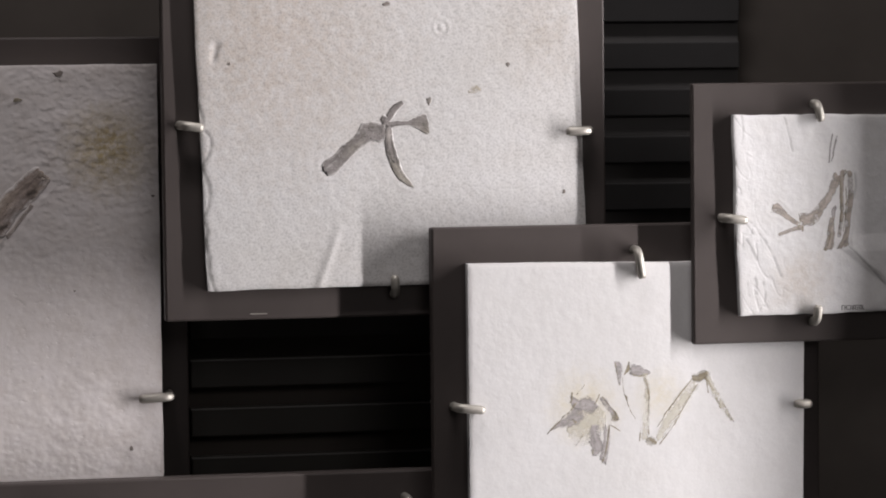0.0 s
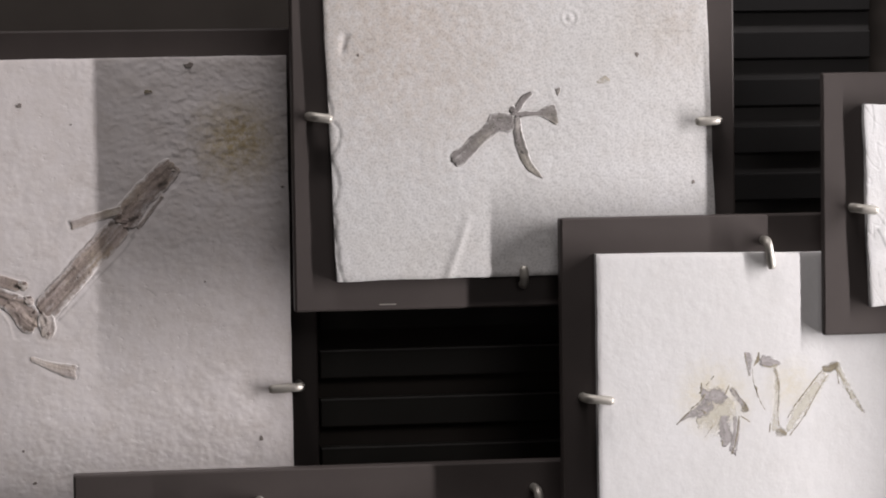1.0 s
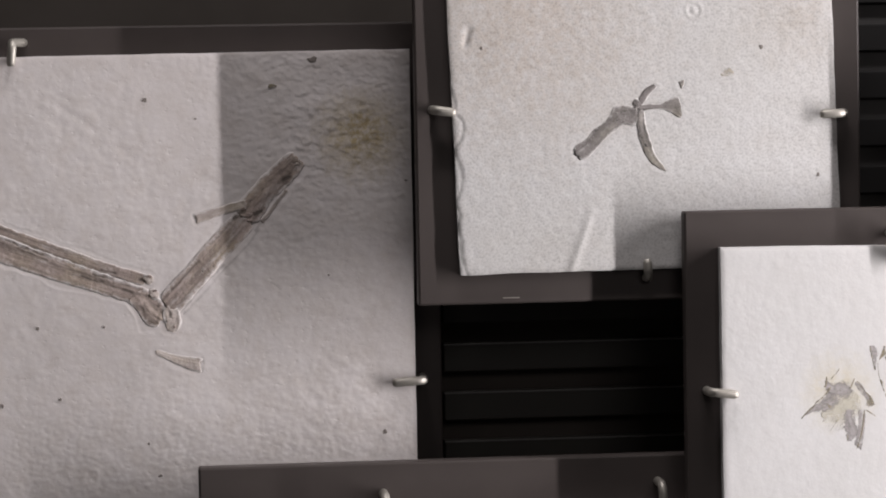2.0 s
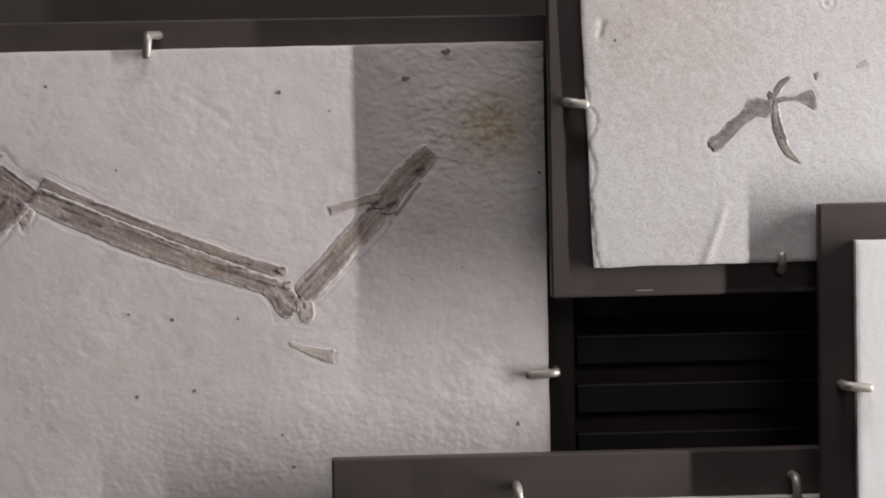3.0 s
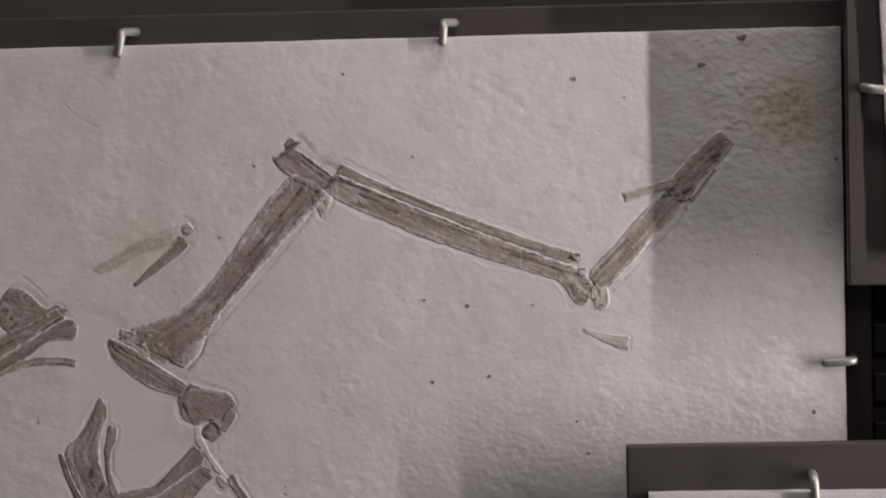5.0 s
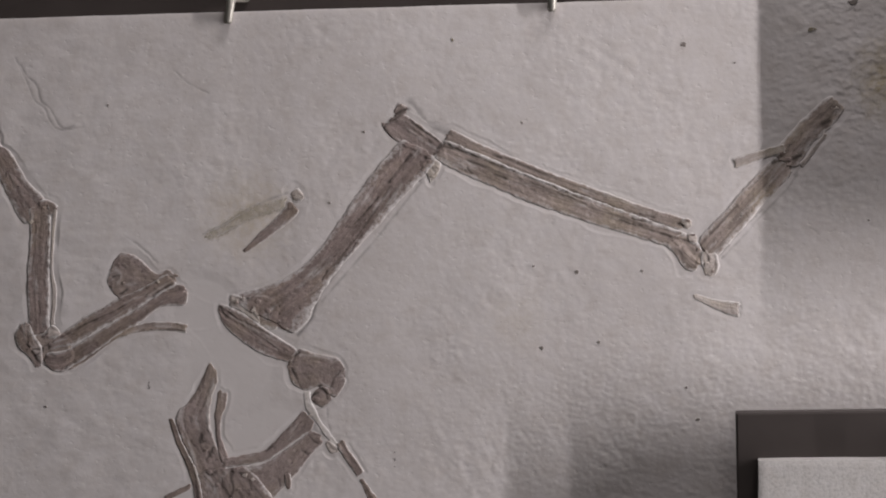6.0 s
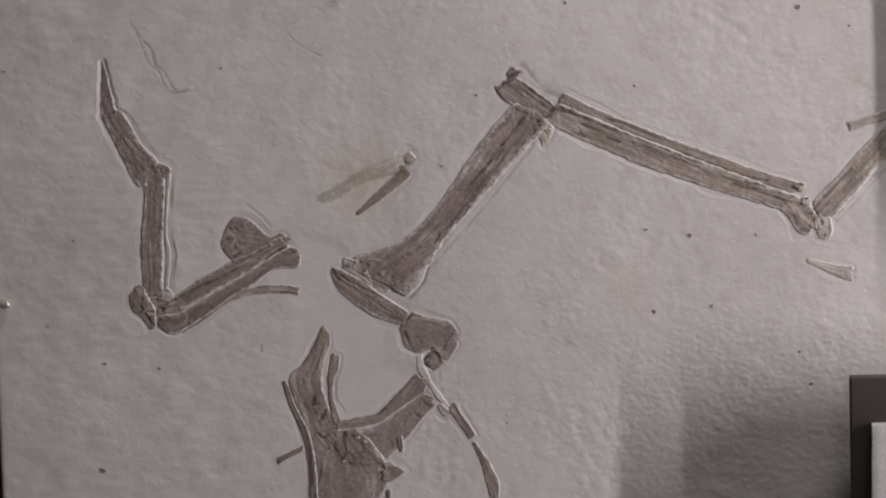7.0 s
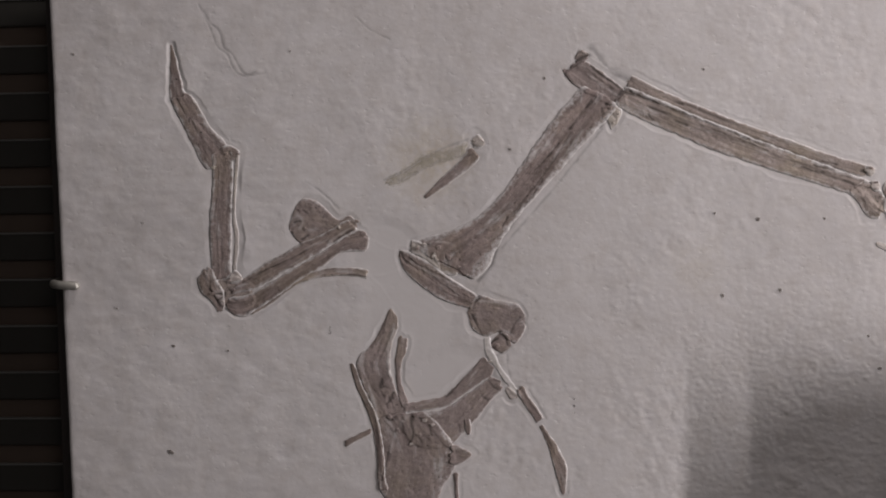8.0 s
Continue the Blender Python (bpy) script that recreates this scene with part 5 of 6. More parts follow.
bed("one", "crevice_line", "dark", [(69.3, 1488.9, 69.7, 1489.8), (71.8, 1487.6, 72.4, 1488.4), (74.3, 1485.2, 75.0, 1486.0)])
bed("one", "crevice_line", "dark", [(28.3, 1446.4, 29.4, 1446.6), (28.9, 1442.6, 30.0, 1442.5), (27.9, 1438.8, 28.9, 1438.5)])


# ---- slabs ----
SURFACE = {}


def on_slab(corners, X, Z):
    """How far across and down a slab's four corners places (metres) lie, each from 0 to 1."""
    tl, tr, br, bl = corners
    u = np.full(np.shape(X), 0.5)
    for _ in range(4):
        top, low = tl[1] * (1 - u) + tr[1] * u, bl[1] * (1 - u) + br[1] * u
        v = (top - Z) / (top - low)
        west, east = tl[0] * (1 - v) + bl[0] * v, tr[0] * (1 - v) + br[0] * v
        u = (X - west) / (east - west)
    return u, v


def cells(key, X, Z):
    """Column and row of places (millimetres) on a slab's height grid."""
    s = SURFACE[key]
    rows, cols = s["h"].shape
    u, v = on_slab(s["corners"], X / 1000, Z / 1000)
    return np.clip(u * (cols - 1), 0, cols - 1.001), np.clip(v * (rows - 1), 0, rows - 1.001)


def surface(key, X, Z):
    """Height of slab and bones laid so far, in millimetres."""
    h = SURFACE[key]["h"]
    i, j = cells(key, X, Z)
    a, b = i.astype(int), j.astype(int)
    u, v = i - a, j - b
    return 1000 * ((h[b, a] * (1 - u) + h[b, a + 1] * u) * (1 - v) + (h[b + 1, a] * (1 - u) + h[b + 1, a + 1] * u) * v)


def raise_surface(key, X, Z, height):
    h = SURFACE[key]["h"]
    i, j = cells(key, X, Z)
    for di in (0, 1):
        for dj in (0, 1):
            np.maximum.at(h, (j.astype(int) + dj, i.astype(int) + di), height / 1000)


def tint_mesh(me, tint):
    for name, value in (("dirt_shade", np.maximum(-tint, 0)), ("seam", np.maximum(tint, 0))):
        me.attributes.new(name, "FLOAT", "POINT").data.foreach_set("value", value.astype(np.float32))


def slab_mesh(name, corners, front, thick, cell, mat, key, relief, label, flat=()):
    """A stone slab between four corners (top left, top right, bottom right, bottom left; x and z in metres), its face in relief."""
    tl, tr, br, bl = (np.array(c, float) for c in corners)
    nx, nz = int(np.hypot(*(tr - tl)) / cell), int(np.hypot(*(tl - bl)) / cell)
    u, v = np.meshgrid(np.linspace(0, 1, nx + 1), np.linspace(0, 1, nz + 1))
    x = (tl[0] * (1 - u) + tr[0] * u) * (1 - v) + (bl[0] * (1 - u) + br[0] * u) * v
    z = (tl[1] * (1 - u) + tr[1] * u) * (1 - v) + (bl[1] * (1 - u) + br[1] * u) * v
    ragged = relief.get("ragged", 0.0008)
    wx = ragged * 2 * turned_noise(z, z * 0 + 3.0, 0.02, 1, 3) * (0.5 - u) * 2
    wz = ragged * 2 * turned_noise(x, x * 0 + 7.0, 0.02, 2, 3) * (v - 0.5) * 2
    x, z = x + wx, z + wz
    h = relief["height"](x, z)
    calm = np.zeros(x.shape)
    for (cx, cz, rx, rz, a) in flat:
        ca, sa = math.cos(a), math.sin(a)
        du, dv = ((x - cx) * ca + (z - cz) * sa) / rx, (-(x - cx) * sa + (z - cz) * ca) / rz
        r = np.sqrt(du ** 2 + dv ** 2) + 0.25 * turned_noise(x, z, 0.02, 3)
        k = np.clip((1.15 - r) / 0.3, 0, 1)
        h = h * (1 - 0.75 * k) - 0.0002 * k
        calm = np.maximum(calm, 0.75 * k)
    calm = np.clip(calm, 0, 1)
    far = np.full(x.shape, 1.0)
    for title, kind, shape in BEDS[key]:
        if title in LINES or kind in ("film", "white"):
            continue
        px, pz = shape[0][::2, ::2].ravel() / 1000, shape[1][::2, ::2].ravel() / 1000
        pu, pv = on_slab(corners, px, pz)
        for px, pz, i, j in zip(px, pz, (pu * nx).astype(int), (pv * nz).astype(int)):
            k = int(0.006 / cell)
            s = np.s_[max(j - k, 0):max(j + k, 0), max(i - k, 0):max(i + k, 0)]
            far[s] = np.minimum(far[s], np.hypot(x[s] - px, z[s] - pz))
    d = np.clip(far * 1000 - 0.5, 0, 9)
    h = h * (1 - 0.6 * np.exp(-d / 1.5))
    k = relief.get("moat", 0.0)
    if k:
        # the rock is cleared away to a little below its face round every bone, up to an uneven bank
        wide = 0.9 + 4.2 * np.clip(0.42 + 1.5 * turned_noise(x, z, 0.016, 5, 3), 0, 1) ** 2
        deep = k * np.clip(0.55 + 3.2 * turned_noise(x, z, 0.024, 2, 2), 0.05, 1.5)
        step = np.clip((wide + 0.55 - d) / 1.1, 0, 1)
        h = h - deep * step * step * (3 - 2 * step) + 0.25 * deep * np.exp(-((d - wide - 0.9) / 0.6) ** 2)
    k = relief.get("trench", 0.0)
    uneven = np.clip(0.5 + 3.0 * turned_noise(x, z, 0.010, 5, 3), 0, 1.8)
    h = h - 0.3 * k * np.exp(-((d - 0.4) / 0.6) ** 2) + k * uneven * np.exp(-((d - 1.6) / 1.1) ** 2)
    rise, tint = carve(key, 1000 * x, 1000 * z)
    h = h + rise / 1000
    edge = np.minimum(np.minimum(u, 1 - u) * np.hypot(*(tr - tl)), np.minimum(v, 1 - v) * np.hypot(*(tl - bl)))
    h = h - relief.get("round", 0.0004) * np.exp(-edge / 0.0010)
    SURFACE[key] = {"h": h.copy(), "corners": corners}
    n = (nx + 1) * (nz + 1)
    face = np.stack([x, front - h, z], -1).reshape(-1, 3)
    idx = np.arange(n).reshape(nz + 1, nx + 1)
    quads = np.stack([idx[:-1, :-1], idx[1:, :-1], idx[1:, 1:], idx[:-1, 1:]], -1).reshape(-1, 4)
    ring = np.concatenate([idx[0, :-1], idx[:-1, -1], idx[-1, :0:-1], idx[:0:-1, 0]])
    m = len(ring)
    rim = face[ring].copy()
    mid = face[ring].copy()
    mid[:, 1] = front + thick * 0.5
    mid[:, 0] += 0.6 * ragged * turned_noise(mid[:, 2], mid[:, 0], 0.012, 4, 2)
    back = face[ring].copy()
    back[:, 1] = front + thick
    a, b = np.arange(m), (np.arange(m) + 1) % m
    sides = np.concatenate([np.stack([n + a, n + b, n + m + b, n + m + a], -1), np.stack([n + m + a, n + m + b, n + 2 * m + b, n + 2 * m + a], -1)])
    verts = np.concatenate([face, rim, mid, back]).astype(np.float32)
    quads = np.concatenate([quads, sides]).astype(np.int32)
    me = bpy.data.meshes.new(name)
    me.vertices.add(len(verts))
    me.vertices.foreach_set("co", verts.ravel())
    me.loops.add(quads.size + m)
    me.loops.foreach_set("vertex_index", np.concatenate([quads.ravel(), (n + 2 * m + np.arange(m))]).astype(np.int32))
    me.polygons.add(len(quads) + 1)
    me.polygons.foreach_set("loop_start", np.append(np.arange(len(quads)) * 4, quads.size).astype(np.int32))
    smooth = np.ones(len(quads) + 1, bool)
    smooth[len(quads) - 2 * m:] = False
    me.polygons.foreach_set("use_smooth", smooth)
    me.materials.append(mat)
    me.update(calc_edges=True)
    layer = me.attributes.new("calm", "FLOAT", "POINT")
    layer.data.foreach_set("value", np.concatenate([calm.ravel(), np.zeros(3 * m)]).astype(np.float32))
    tint_mesh(me, np.concatenate([tint.ravel(), np.zeros(3 * m)]))
    ob = new(name, me)
    return tagged(ob, label, "fossil", "fossils on the case wall")


LIFT = 0.02
FILM = {"lilac": 0.04, "cream": 0.02, "film": 0.03, "umber": 0.03, "tan": 0.2, "white": 0.5}


def bone(slab, key, name, kind, shape, front, height=1.0):
    """One bone: a flattened shaft that stands a little out of the rock, grooved along its length; a thin seam lies on what is below it."""
    X, Z, S, R, off, up = shape
    n, across = X.shape
    tint = np.zeros(X.shape)
    if name in LINES:
        top = surface(key, X, Z) + LIFT + up * 0.05
    else:
        below = surface(key, X, Z)
        top = (below + 0.03 if kind in FILM else np.minimum(below, 0.15) + 0.03) + up * height * FILM.get(kind, 1.0)
        raise_surface(key, X, Z, top)
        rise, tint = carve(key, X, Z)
        top = top + rise * (1 - np.abs(S) ** 6)
    Y = front * 1000 - top
    verts = np.stack([X, Y, Z], -1).reshape(-1, 3) / 1000
    low = np.stack([X[:, [0, -1]], np.full((n, 2), front * 1000 + 1.8), Z[:, [0, -1]]], -1).reshape(-1, 3) / 1000
    verts = np.concatenate([verts, low])
    idx = np.arange(n * across).reshape(n, across)
    base = n * across + np.arange(n * 2).reshape(n, 2)
    faces = [(idx[i, j], idx[i, j + 1], idx[i + 1, j + 1], idx[i + 1, j]) for i in range(n - 1) for j in range(across - 1)]
    faces += [(base[i, 0], idx[i, 0], idx[i + 1, 0], base[i + 1, 0]) for i in range(n - 1)]
    faces += [(idx[i, -1], base[i, 1], base[i + 1, 1], idx[i + 1, -1]) for i in range(n - 1)]
    faces += [(base[i, 1], base[i, 0], base[i + 1, 0], base[i + 1, 1]) for i in range(n - 1)]
    faces += [tuple(idx[0, ::-1]) + (base[0, 0], base[0, 1]), tuple(idx[-1]) + (base[-1, 1], base[-1, 0])]
    me = bpy.data.meshes.new(name)
    me.from_pydata(verts.tolist(), [], [tuple(int(k) for k in q) for q in faces])
    layer = me.uv_layers.new(name="UVMap")
    uvs = np.concatenate([np.stack([R, off], -1).reshape(-1, 2), np.zeros((n * 2, 2))]) / 1000
    li = np.empty(len(me.loops), np.int32)
    me.loops.foreach_get("vertex_index", li)
    layer.data.foreach_set("uv", uvs[li].astype(np.float32).ravel())
    rim = me.attributes.new("rim", "FLOAT", "POINT")
    rim.data.foreach_set("value", np.concatenate([np.abs(S).ravel(), np.ones(n * 2)]).astype(np.float32))
    tint_mesh(me, np.concatenate([tint.ravel(), np.zeros(n * 2)]))
    me.materials.append(BONES[kind])
    me.polygons.foreach_set("use_smooth", [k < (n - 1) * (across - 1) for k in range(len(me.polygons))])
    me.update()
    ob = new(name, me)
    ob.parent = slab
    return ob


def lay_bones(slab, key, front, height=1.0):
    for name, kind, shape in sorted(BEDS[key], key=lambda q: q[0] in LINES):
        bone(slab, key, name, kind, shape, front, height)


def speck(slab, key, x, z, rx, rz, front, mat, k):
    """A small dark mineral grain set into the face of the slab."""
    front = front - float(surface(key, np.array([1000 * x]), np.array([1000 * z]))[0]) / 1000
    verts, faces = [(0, -0.00016, 0)], []
    n = 9
    for ring, (r, y) in enumerate(((0.85, -0.00014), (1.0, 0.0003))):
        for i in range(n):
            a = 2 * math.pi * i / n
            q = r * (0.62 + 0.7 * TABLE[0, (k * 7 + i) % 256, k % 256])
            verts.append((q * rx * math.cos(a), y, q * rz * math.sin(a)))
    for i in range(n):
        j = (i + 1) % n
        faces += [(0, 1 + j, 1 + i), (1 + i, 1 + j, 1 + n + j, 1 + n + i)]
    faces.append(tuple(range(1 + n, 1 + 2 * n)))
    ob = mesh_object("speck", [(x + a, front + b, z + c) for a, b, c in verts], faces, mat, slab)
    return ob


def leather(x, z):
    """The dimpled, leathery face of the large slab."""
    a = turned_noise(x, z * 1.15, 0.0050, 0, 2)
    b = turned_noise(x, z, 0.028, 3, 2)
    c = turned_noise(x, z, 0.15, 6, 1)
    left = np.clip((x + 0.24) / -0.12, 0, 1)
    drag = turned_noise(x * 0.55 + z * 0.5, z * 1.2 - x * 0.3, 0.009, 5, 2)
    top = np.clip((x - 0.02) / 0.08, 0, 1) * np.clip((z - 1.49) / 0.07, 0, 1)
    low = np.clip((x + 0.16) / 0.10, 0, 1) * np.clip((1.45 - z) / 0.06, 0, 1)
    rough = 1 + 3.0 * top + 1.4 * low
    fine = turned_noise(x, z * 1.3, 0.0026, 2, 2) * (0.00007 + 0.00013 * (rough - 1))
    patchy = np.clip(0.75 + 2.4 * turned_noise(x, z, 0.035, 1, 3), 0.25, 1.5)
    return fine + 0.00022 * patchy * a * (1 + 0.5 * (rough - 1)) * (1 - 0.5 * left) + 0.00045 * drag * left + 0.0005 * b + 0.001 * c


def sandy(x, z):
    scar = np.exp(-(((x - 0.2465) - 0.35 * (z - 1.5143)) / 0.0026) ** 2) * np.clip((1.532 - z) / 0.012, 0, 1)
    du, dv = (x - 0.1814) * 0.96 - (z - 1.6287) * 0.28, (x - 0.1814) * 0.28 + (z - 1.6287) * 0.96
    dent = np.exp(-(du / 0.0019) ** 2 - (dv / 0.0058) ** 4)
    r = np.hypot(x - 0.3120, z - 1.6418)
    ripple = np.sin(r / 0.0006) * np.exp(-(r / 0.0055) ** 2)
    return 0.0002 * turned_noise(x, z, 0.0035, 1, 2) + 0.0006 * turned_noise(x, z, 0.05, 4, 2) + 0.0005 * scar - 0.0008 * dent + 0.0003 * ripple


def smooth_face(x, z):
    return 0.00013 * turned_noise(x, z * 0.7, 0.0042, 2, 2) + 0.0003 * turned_noise(x, z, 0.06, 5, 2)


def plaster(x, z):
    along, beside = 0.42 * x - 0.91 * z, 0.91 * x + 0.42 * z
    crack = np.exp(-(turned_noise(along * 0.35, beside, 0.006, 3, 2) / 0.022) ** 2)
    near = np.clip(1 - (x - 0.4786 - 0.35 * np.clip(1.54 - z, 0, 1)) / 0.018, 0, 1)
    low = np.clip(((x - 0.5608) * 0.62 + (z - 1.4971) * 0.78) / 0.004 + 0.5, 0, 1) * np.clip((x - 0.5236) / 0.012, 0, 1)
    hollow = 0.0009 * low * np.clip((1.52 - z) / 0.01, 0, 1)
    return 0.00045 * turned_noise(x, z, 0.026, 1, 3) - 0.0002 * crack * near + hollow + 0.00025 * turned_noise(x, z, 0.006, 5, 2)


# ---- room ----
tagged(box("floor", -3.0, 3.0, -4.2, 0.3, -0.1, 0.0, FLOOR), "dark grey gallery floor", "floor", kind="structure")
tagged(box("ceiling", -3.0, 3.0, -4.2, 0.3, 3.0, 3.1, ROOM), "dark gallery ceiling", "ceiling", kind="structure")
tagged(box("wall_left", -3.1, -3.0, -4.2, 0.3, 0.0, 3.0, ROOM), "plain dark gallery wall", "wall", kind="structure")
tagged(box("wall_right", 3.0, 3.1, -4.2, 0.3, 0.0, 3.0, ROOM), "plain dark gallery wall", "wall", kind="structure")
tagged(box("wall_south", -3.0, 3.0, -4.3, -4.2, 0.0, 3.0, ROOM), "plain dark gallery wall behind the viewer", "wall", kind="structure")
BACK = 0.057
# Unseen wall added to block strip light from the right-hand slabs and back wall
tagged(box("wall_light_block", 0.98, 1.00, -0.2812, 0.057, 0.0, 3.0, WALL), "unseen near-black wall that cuts the strip light off at the right", "wall", kind="structure")
wall_north = tagged(box("wall_north", -3.0, 3.0, BACK, 0.3, 0.0, 3.0, WALL), "near-black back wall of the display case", "wall", kind="structure")


def slats(x0, x1, z0, count, pitch, tall, mat, board=None, edged=True):
    """Dark slats on the back wall; a board may show between them, and a thin paler strip paint the light along their
    tops.
    """
    if board:
        box("slat_backing", x0, x1, BACK - 0.008, BACK + 0.001, z0 - tall, z0 + count * pitch, board, wall_north)
    for k in range(count):
        z = z0 + k * pitch
        slat = box("slat", x0, x1, BACK - 0.012, BACK + 0.002, z - tall, z, mat, wall_north, bevel=0.0008)
        if edged:
            box("lit_edge", x0, x1, BACK - 0.0126, BACK - 0.004, z - 0.0004, z + 0.0006, EDGE, slat, "thin paler strip for the light along the slat's top")


slats(-0.75, -0.40, 1.4312 - 8 * 0.0287, 18, 0.0287, 0.0165, SLAT, BROWN)
slats(0.1735, 0.40, 1.4174 - 6 * 0.0292, 9, 0.0292, 0.0165, SLAT)
slats(0.401, 0.5146, 1.6055 - 6 * 0.0287, 10, 0.0287, 0.0165, GREYSLAT, GREYBOARD, False)


# ---- panels with their hooks ----
def panel(x0, x1, z0, z1, front, thick, label):
    base = tagged(new("mounting_board"), label, "display board", "dark boards on the case wall")
    base.location = (0, 0, 0)
    box("board_face", x0, x1, front, front + thick, z0, z1, PANEL, base, bevel=0.0012)
    for px in (x0 + 0.05, x1 - 0.05):
        for pz in (z0 + 0.05, z1 - 0.05):
            bm = bmesh.new()
            bmesh.ops.create_cone(bm, cap_ends=True, segments=16, radius1=0.006, radius2=0.006, depth=BACK - front - thick + 0.004)
            bmesh.ops.transform(bm, matrix=Matrix.Translation((px, (BACK + front + thick) / 2, pz)) @ Matrix.Rotation(radians(90), 4, "X"), verts=bm.verts[:])
            part("standoff", bm, STEEL, base)
    return base


def hook(base, x, z, tx, tz, slab_front, panel_front, lean=0.0, r=0.0026):
    """A bent rod: out of the panel beside the slab, then over its face."""
    way = Vector((tx - x, 0, tz - z))
    reach = way.length
    way.normalize()
    y = slab_front - r - 0.0004
    path = [Vector((x + lean, panel_front + 0.004, z)), Vector((x + 0.6 * lean, (panel_front + y) / 2, z))]
    for k in range(7):
        a = math.pi / 2 * k / 6
        c = Vector((x, y, z)) + Vector((0, 0.005, 0)) + way * 0.005
        path.append(c - way * 0.005 * math.cos(a) - Vector((0, 0.005 * math.sin(a), 0)))
    path += [Vector((x, y, z)) + way * (reach - 0.002), Vector((x, y, z)) + way * reach]
    radii = [r] * (len(path) - 1) + [r * 0.72]
    side = way.cross(Vector((0, 1, 0)))
    verts, faces, n = [], [], 12
    for i, p in enumerate(path):
        t = (path[min(i + 1, len(path) - 1)] - path[max(i - 1, 0)]).normalized()
        up = side.cross(t)
        for k in range(n):
            a = 2 * math.pi * k / n
            verts.append(p + radii[i] * (math.cos(a) * side + math.sin(a) * up))
    for i in range(len(path) - 1):
        for k in range(n):
            j = (k + 1) % n
            faces.append((i * n + k, i * n + j, i * n + n + j, i * n + n + k))
    faces += [tuple(range(n))[::-1], tuple(range(len(verts) - n, len(verts)))]
    return mesh_object("hook", verts, faces, STEEL, base, "bent brushed-nickel rod", smooth=True)


P1, P2, P3, P4, P5 = 0.018, -0.0352, -0.0535, -0.0662, -0.0280
S1, S2, S3, S4, S5 = 0.0, -0.0398, -0.0607, -0.0714, -0.0408
panel_one = panel(-0.4895, 0.1697, 1.08, 1.6392, P1, 0.010, "wide dark bronze board behind the large wing slab")
panel_two = panel(0.1517, 0.4091, 1.4764, 1.8006, P2, 0.010, "dark bronze board with a fine scratch, behind the buff slab")
panel_three = panel(0.3022, 0.5323, 1.2373, 1.5276, P3, 0.010, "dark bronze board behind the white slab")
panel_four = panel(0.4526, 0.6675, 1.4578, 1.6081, P4, 0.0050, "dark bronze board behind the small white slab")
panel_five = panel(0.0247, 0.4611, 1.1990, 1.3863, P5, 0.012, "dark bronze board below the large slab")
HOOKS = (
    (panel_one, P1, S1, ((0.1578, 1.4305, 0.1387, 1.4296), (-0.2620, 1.6293, -0.2647, 1.6144), (-0.0752, 1.6304, -0.0764, 1.6168), (-0.4858, 1.4330, -0.4691, 1.4318))),
    (panel_two, P2, S2, ((0.1614, 1.5877, 0.1739, 1.5860), (0.3987, 1.5817, 0.3843, 1.5812), (0.2832, 1.4895, 0.2826, 1.5003))),
    (panel_three, P3, S3, ((0.4209, 1.5127, 0.4232, 1.4966), (0.3139, 1.4252, 0.3300, 1.4234), (0.5235, 1.4209, 0.5139, 1.4216))),
    (panel_four, P4, S4, ((0.5256, 1.5956, 0.5273, 1.5854), (0.4699, 1.5308, 0.4829, 1.5292), (0.5244, 1.4697, 0.5254, 1.4795))),
    (panel_five, P5, S5, ((0.1299, 1.3688, 0.1309, 1.3530), (0.2893, 1.3708, 0.2904, 1.3560))),
)
for base, pf, sf, rows in HOOKS:
    for row in rows:
        hook(base, *row, sf, pf, 0.006 if base is panel_one and row[1] > 1.6 else 0.0)
box("scratch", 0.2001, 0.2097, P2 - 0.0002, P2 + 0.001, 1.4794, 1.4800, STEEL, panel_two, "fine bright scratch")

# ---- the slabs on the panels ----
slab_one = slab_mesh("fossil_specimen", ((-0.4814, 1.6205), (0.1522, 1.6231), (0.1531, 1.12), (-0.4775, 1.12)), S1, 0.0182, 0.00065, ROCK_ONE, "one",
                     {"height": leather, "moat": 0.00015, "ragged": 0.0003}, "large grey limestone slab with brown wing and shoulder bones",
                     ((-0.268, 1.412, 0.03, 0.026, 0.6), (-0.285, 1.448, 0.02, 0.02, 0.9), (-0.245, 1.37, 0.024, 0.022, 0.0)))
slab_two = slab_mesh("fossil_specimen", ((0.1669, 1.7613), (0.3887, 1.7613), (0.3967, 1.4957), (0.1756, 1.4935)), S2, 0.0048, 0.0010, ROCK_TWO, "two",
                     {"height": sandy, "trench": 0.00012, "ragged": 0.0007}, "buff sandy limestone slab with a few dark bird bones")
slab_three = slab_mesh("fossil_specimen", ((0.3216, 1.5071), (0.5213, 1.5045), (0.5191, 1.2667), (0.3218, 1.2667)), S3, 0.0074, 0.0012, ROCK_THREE, "three",
                       {"height": smooth_face, "trench": 0.0, "ragged": 0.0003}, "smooth white limestone slab with pale cream bird bones")
slab_four = slab_mesh("fossil_specimen", ((0.4759, 1.5892), (0.6287, 1.5895), (0.6287, 1.4744), (0.4791, 1.4746)), S4, 0.0054, 0.0005, ROCK_FOUR, "four",
                      {"height": plaster, "trench": 0.00008, "ragged": 0.0012}, "small white plaster-set slab with tan bones and an inked number")
slab_five = slab_mesh("fossil_specimen", ((0.0366, 1.3603), (0.4018, 1.3587), (0.4018, 1.2284), (0.0350, 1.2284)), S5, 0.0130, 0.002, ROCK_FIVE, "five",
                      {"height": sandy, "ragged": 0.0004}, "grey limestone slab standing below the large one")
lay_bones(slab_one, "one", S1, 0.35)
lay_bones(slab_two, "two", S2, 0.4)
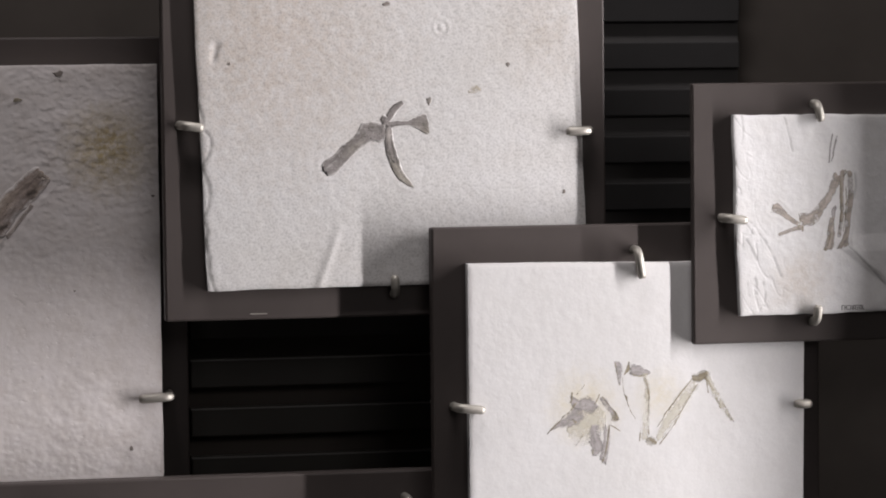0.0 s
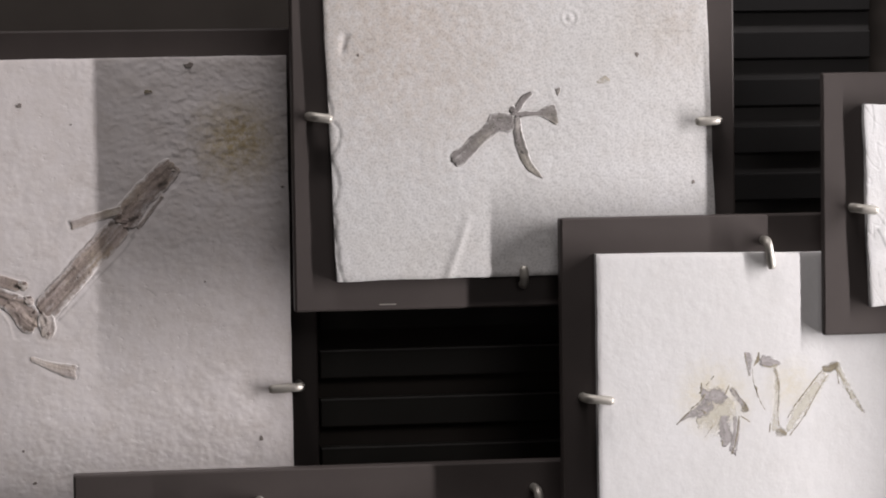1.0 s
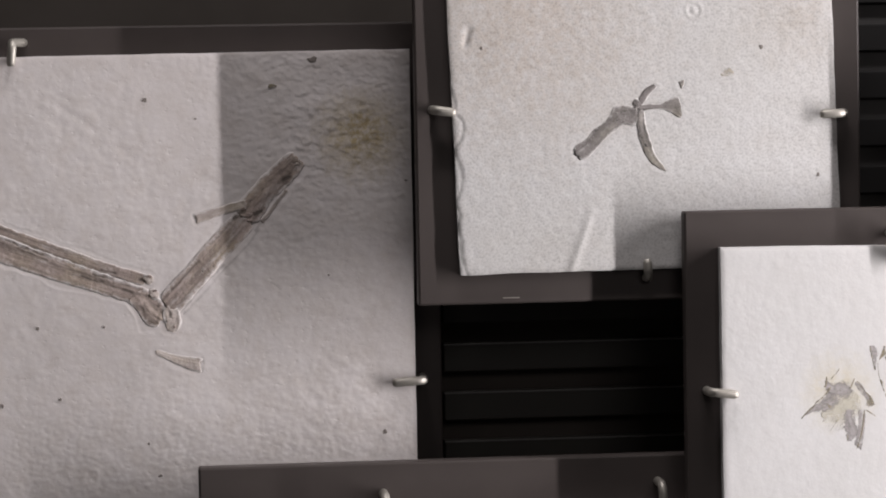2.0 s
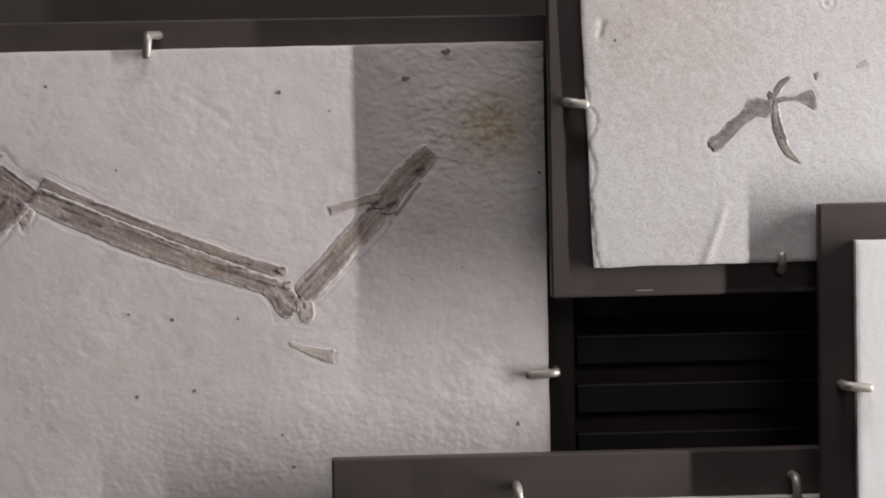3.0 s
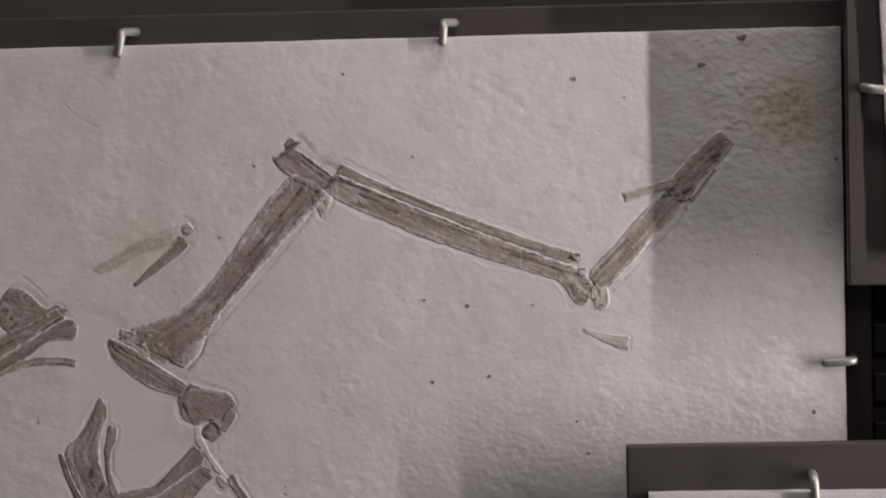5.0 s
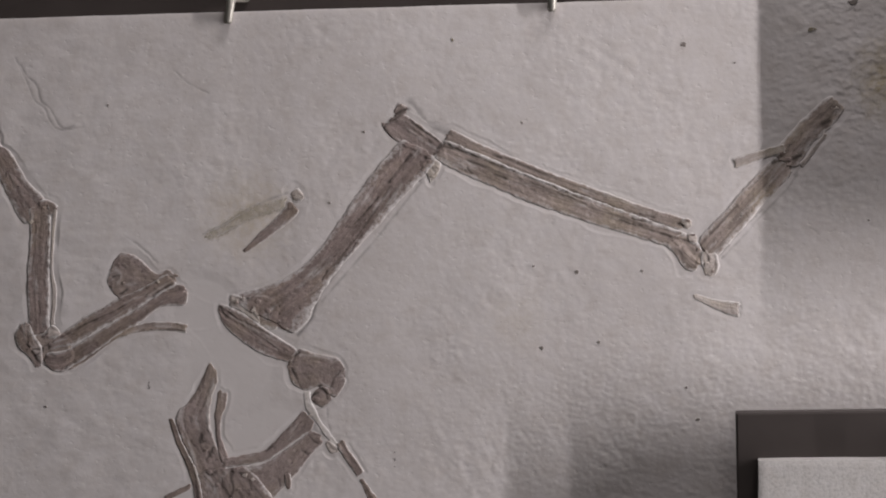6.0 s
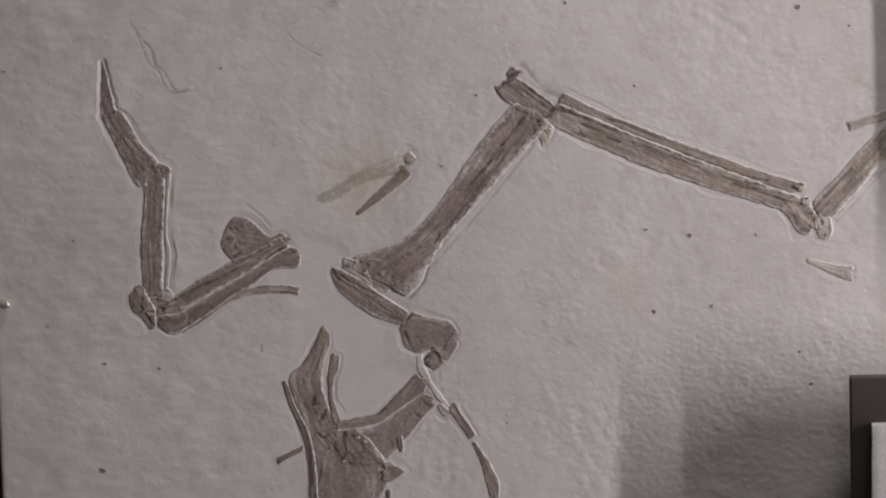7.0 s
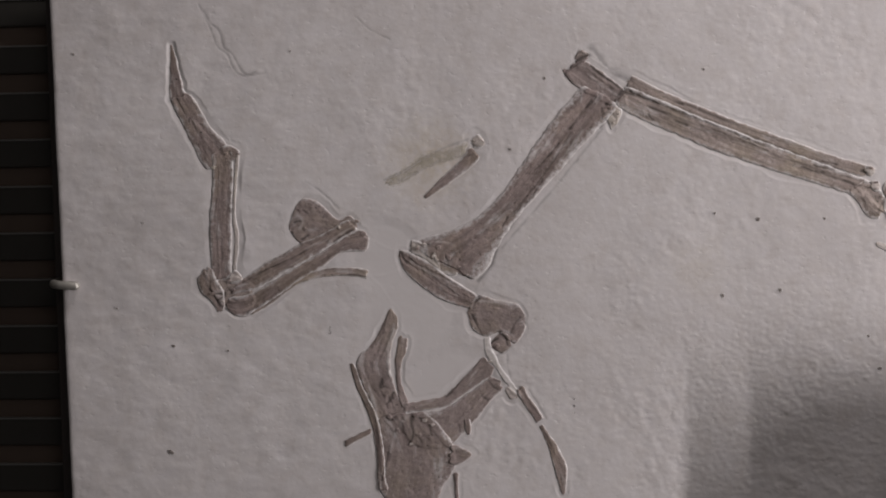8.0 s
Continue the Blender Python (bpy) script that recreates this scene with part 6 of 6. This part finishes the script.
lay_bones(slab_three, "three", S3, 0.4)
lay_bones(slab_four, "four", S4, 0.2)


# ---- small marks on the slabs ----
SPECKS_ONE = (
    (96, 1618, 3.9, 1.9), (72, 1603, 3.4, 1.4), (134, 1401, 1.6, 1.9), (-1, 1596, 2.0, 1.9), (-134, 1602, 0.9, 1.2), (-95, 1553, 0.9, 1.1),
    (28, 1585, 1.0, 0.6), (149, 1547, 1.2, 0.9), (103, 1493, 0.9, 0.9), (-53, 1425, 1.2, 1.1), (-86, 1422, 1.3, 1.3), (-3, 1398, 0.9, 1.2),
)
SPECKS_LEFT = (
    (-187, 1550, 0.9, 0.9), (-417, 1331, 2.3, 1.9), (-413, 1395, 1.6, 1.1), (-380, 1392, 0.9, 0.9), (-468, 1570, 0.9, 0.9), (-447, 1418, 0.9, 0.8),
    (-208, 1509, 0.8, 0.8), (-429, 1469, 0.7, 0.7), (-337, 1569, 0.9, 0.9), (-27, 1466, 0.9, 0.8), (3, 1379, 2.2, 1.2), (-90, 1470, 1.0, 1.0), (-65, 1466, 1.5, 1.5),
)
for k, (x, z, rx, rz) in enumerate(SPECKS_ONE + SPECKS_LEFT):
    speck(slab_one, "one", x / 1000, z / 1000, 0.8 * rx / 1000, 0.8 * rz / 1000, S1 - 0.0002, BONES["umber"] if k in (1, 4) else DARK, k)
for k, (x, z, rx, rz) in enumerate(((350.8, 1620.2, 1.2, 1.6), (383.1, 1546.5, 0.9, 1.3), (189.6, 1622.2, 0.9, 0.9), (280.2, 1655.5, 2.4, 1.3))):
    speck(slab_two, "two", x / 1000, z / 1000, rx / 1000, rz / 1000, S2 - 0.0001, DARK, k + 40)


def ink_marks(slab, key, x, z, front, sizes):
    """Small handwriting, as plain strokes."""
    for dx, dz, w, tall in sizes:
        top = front - float(surface(key, np.array([1000 * (x + dx + w / 2)]), np.array([1000 * (z + dz + tall / 2)]))[0]) / 1000
        box("ink_stroke", x + dx, x + dx + w, top - 0.00015, top + 0.0006, z + dz, z + dz + tall, INK, slab)


strokes = []
for k, bars in enumerate(("lt", "lmr", "tb", "lr", "ltr", "tmb", "lrt", "lb")):
    at = 0.0018 * k
    for bar in bars:
        strokes.append({"l": (at, 0, 0.00045, 0.0026), "r": (at + 0.0010, 0, 0.00045, 0.0026), "t": (at, 0.0022, 0.0014, 0.00045),
                        "m": (at, 0.0011, 0.0014, 0.00045), "b": (at, 0, 0.0014, 0.00045)}[bar])
ink_marks(slab_four, "four", 0.5402, 1.4761, S4, strokes)
ink_marks(slab_one, "one", -0.3190, 1.4015, S1, ((0, 0, 0.0014, 0.0004), (0.0012, 0.0006, 0.0004, 0.0010), (0.0002, 0.0020, 0.0010, 0.0004), (0.0008, 0.0032, 0.0004, 0.0012)))
ink_marks(slab_one, "one", -0.1745, 1.3535, S1, ((0, 0, 0.0009, 0.0004), (0.0006, 0.0036, 0.0004, 0.0012), (0, 0.0046, 0.0008, 0.0004), (0.0005, 0.0082, 0.0004, 0.0010)))

# ---- loose crumbs of bone and rock at the joints ----
CRUMBS_RIGHT = ((-165.0, 1564.9, 1.3), (-149.4, 1532.1, 1.7), (-144.6, 1528.8, 1.3), (-153.2, 1527.0, 1.3), (-156.8, 1539.5, 1.0), (-147.4, 1522.9, 1.0), (2.5, 1486.4, 1.3), (-0.3, 1494.7, 1.7), (10.3, 1469.2, 1.7), (13.2, 1465.2, 1.3), (5.6, 1477.8, 1.3), (-260.5, 1454.1, 1.7), (-252.0, 1452.0, 1.7), (-246.2, 1446.6, 2.0), (-254.8, 1446.8, 1.3), (-239.8, 1440.5, 1.3), (-264.5, 1451.6, 1.3), (-235.3, 1435.5, 1.0), (57.5, 1529.1, 1.7), (54.3, 1532.5, 1.3), (86.0, 1557.9, 1.3))
CRUMBS_LEFT = ((-378.2, 1433.6, 1.7), (-388.4, 1426.2, 1.7), (-382.4, 1421.5, 1.3), (-376.0, 1428.8, 1.3), (-377.4, 1509.4, 1.3), (-385.2, 1501.5, 1.7), (-299.9, 1468.1, 1.7), (-296.1, 1460.7, 1.7), (-310.8, 1464.9, 1.3), (-283.6, 1352.0, 1.7), (-268.0, 1353.2, 1.7), (-262.7, 1349.9, 2.0), (-279.0, 1343.9, 1.7), (-285.2, 1364.8, 1.3), (-258.0, 1347.1, 1.3), (-285.2, 1315.8, 1.3), (-218.6, 1393.9, 1.7), (-222.8, 1384.5, 1.3), (-331.2, 1464.2, 1.3), (-333.6, 1475.3, 1.3), (-271.1, 1335.7, 1.3), (-266.3, 1341.1, 1.3))
for k, (x, z, r) in enumerate(CRUMBS_RIGHT + CRUMBS_LEFT):
    bit = speck(slab_one, "one", x / 1000, z / 1000, 0.9 * r / 1000, 0.7 * r / 1000, S1 - 0.0002, (BONES["plate"], BONES["bone"], BONES["pale"])[k % 3], k + 60)
    bit.name = "crumb"
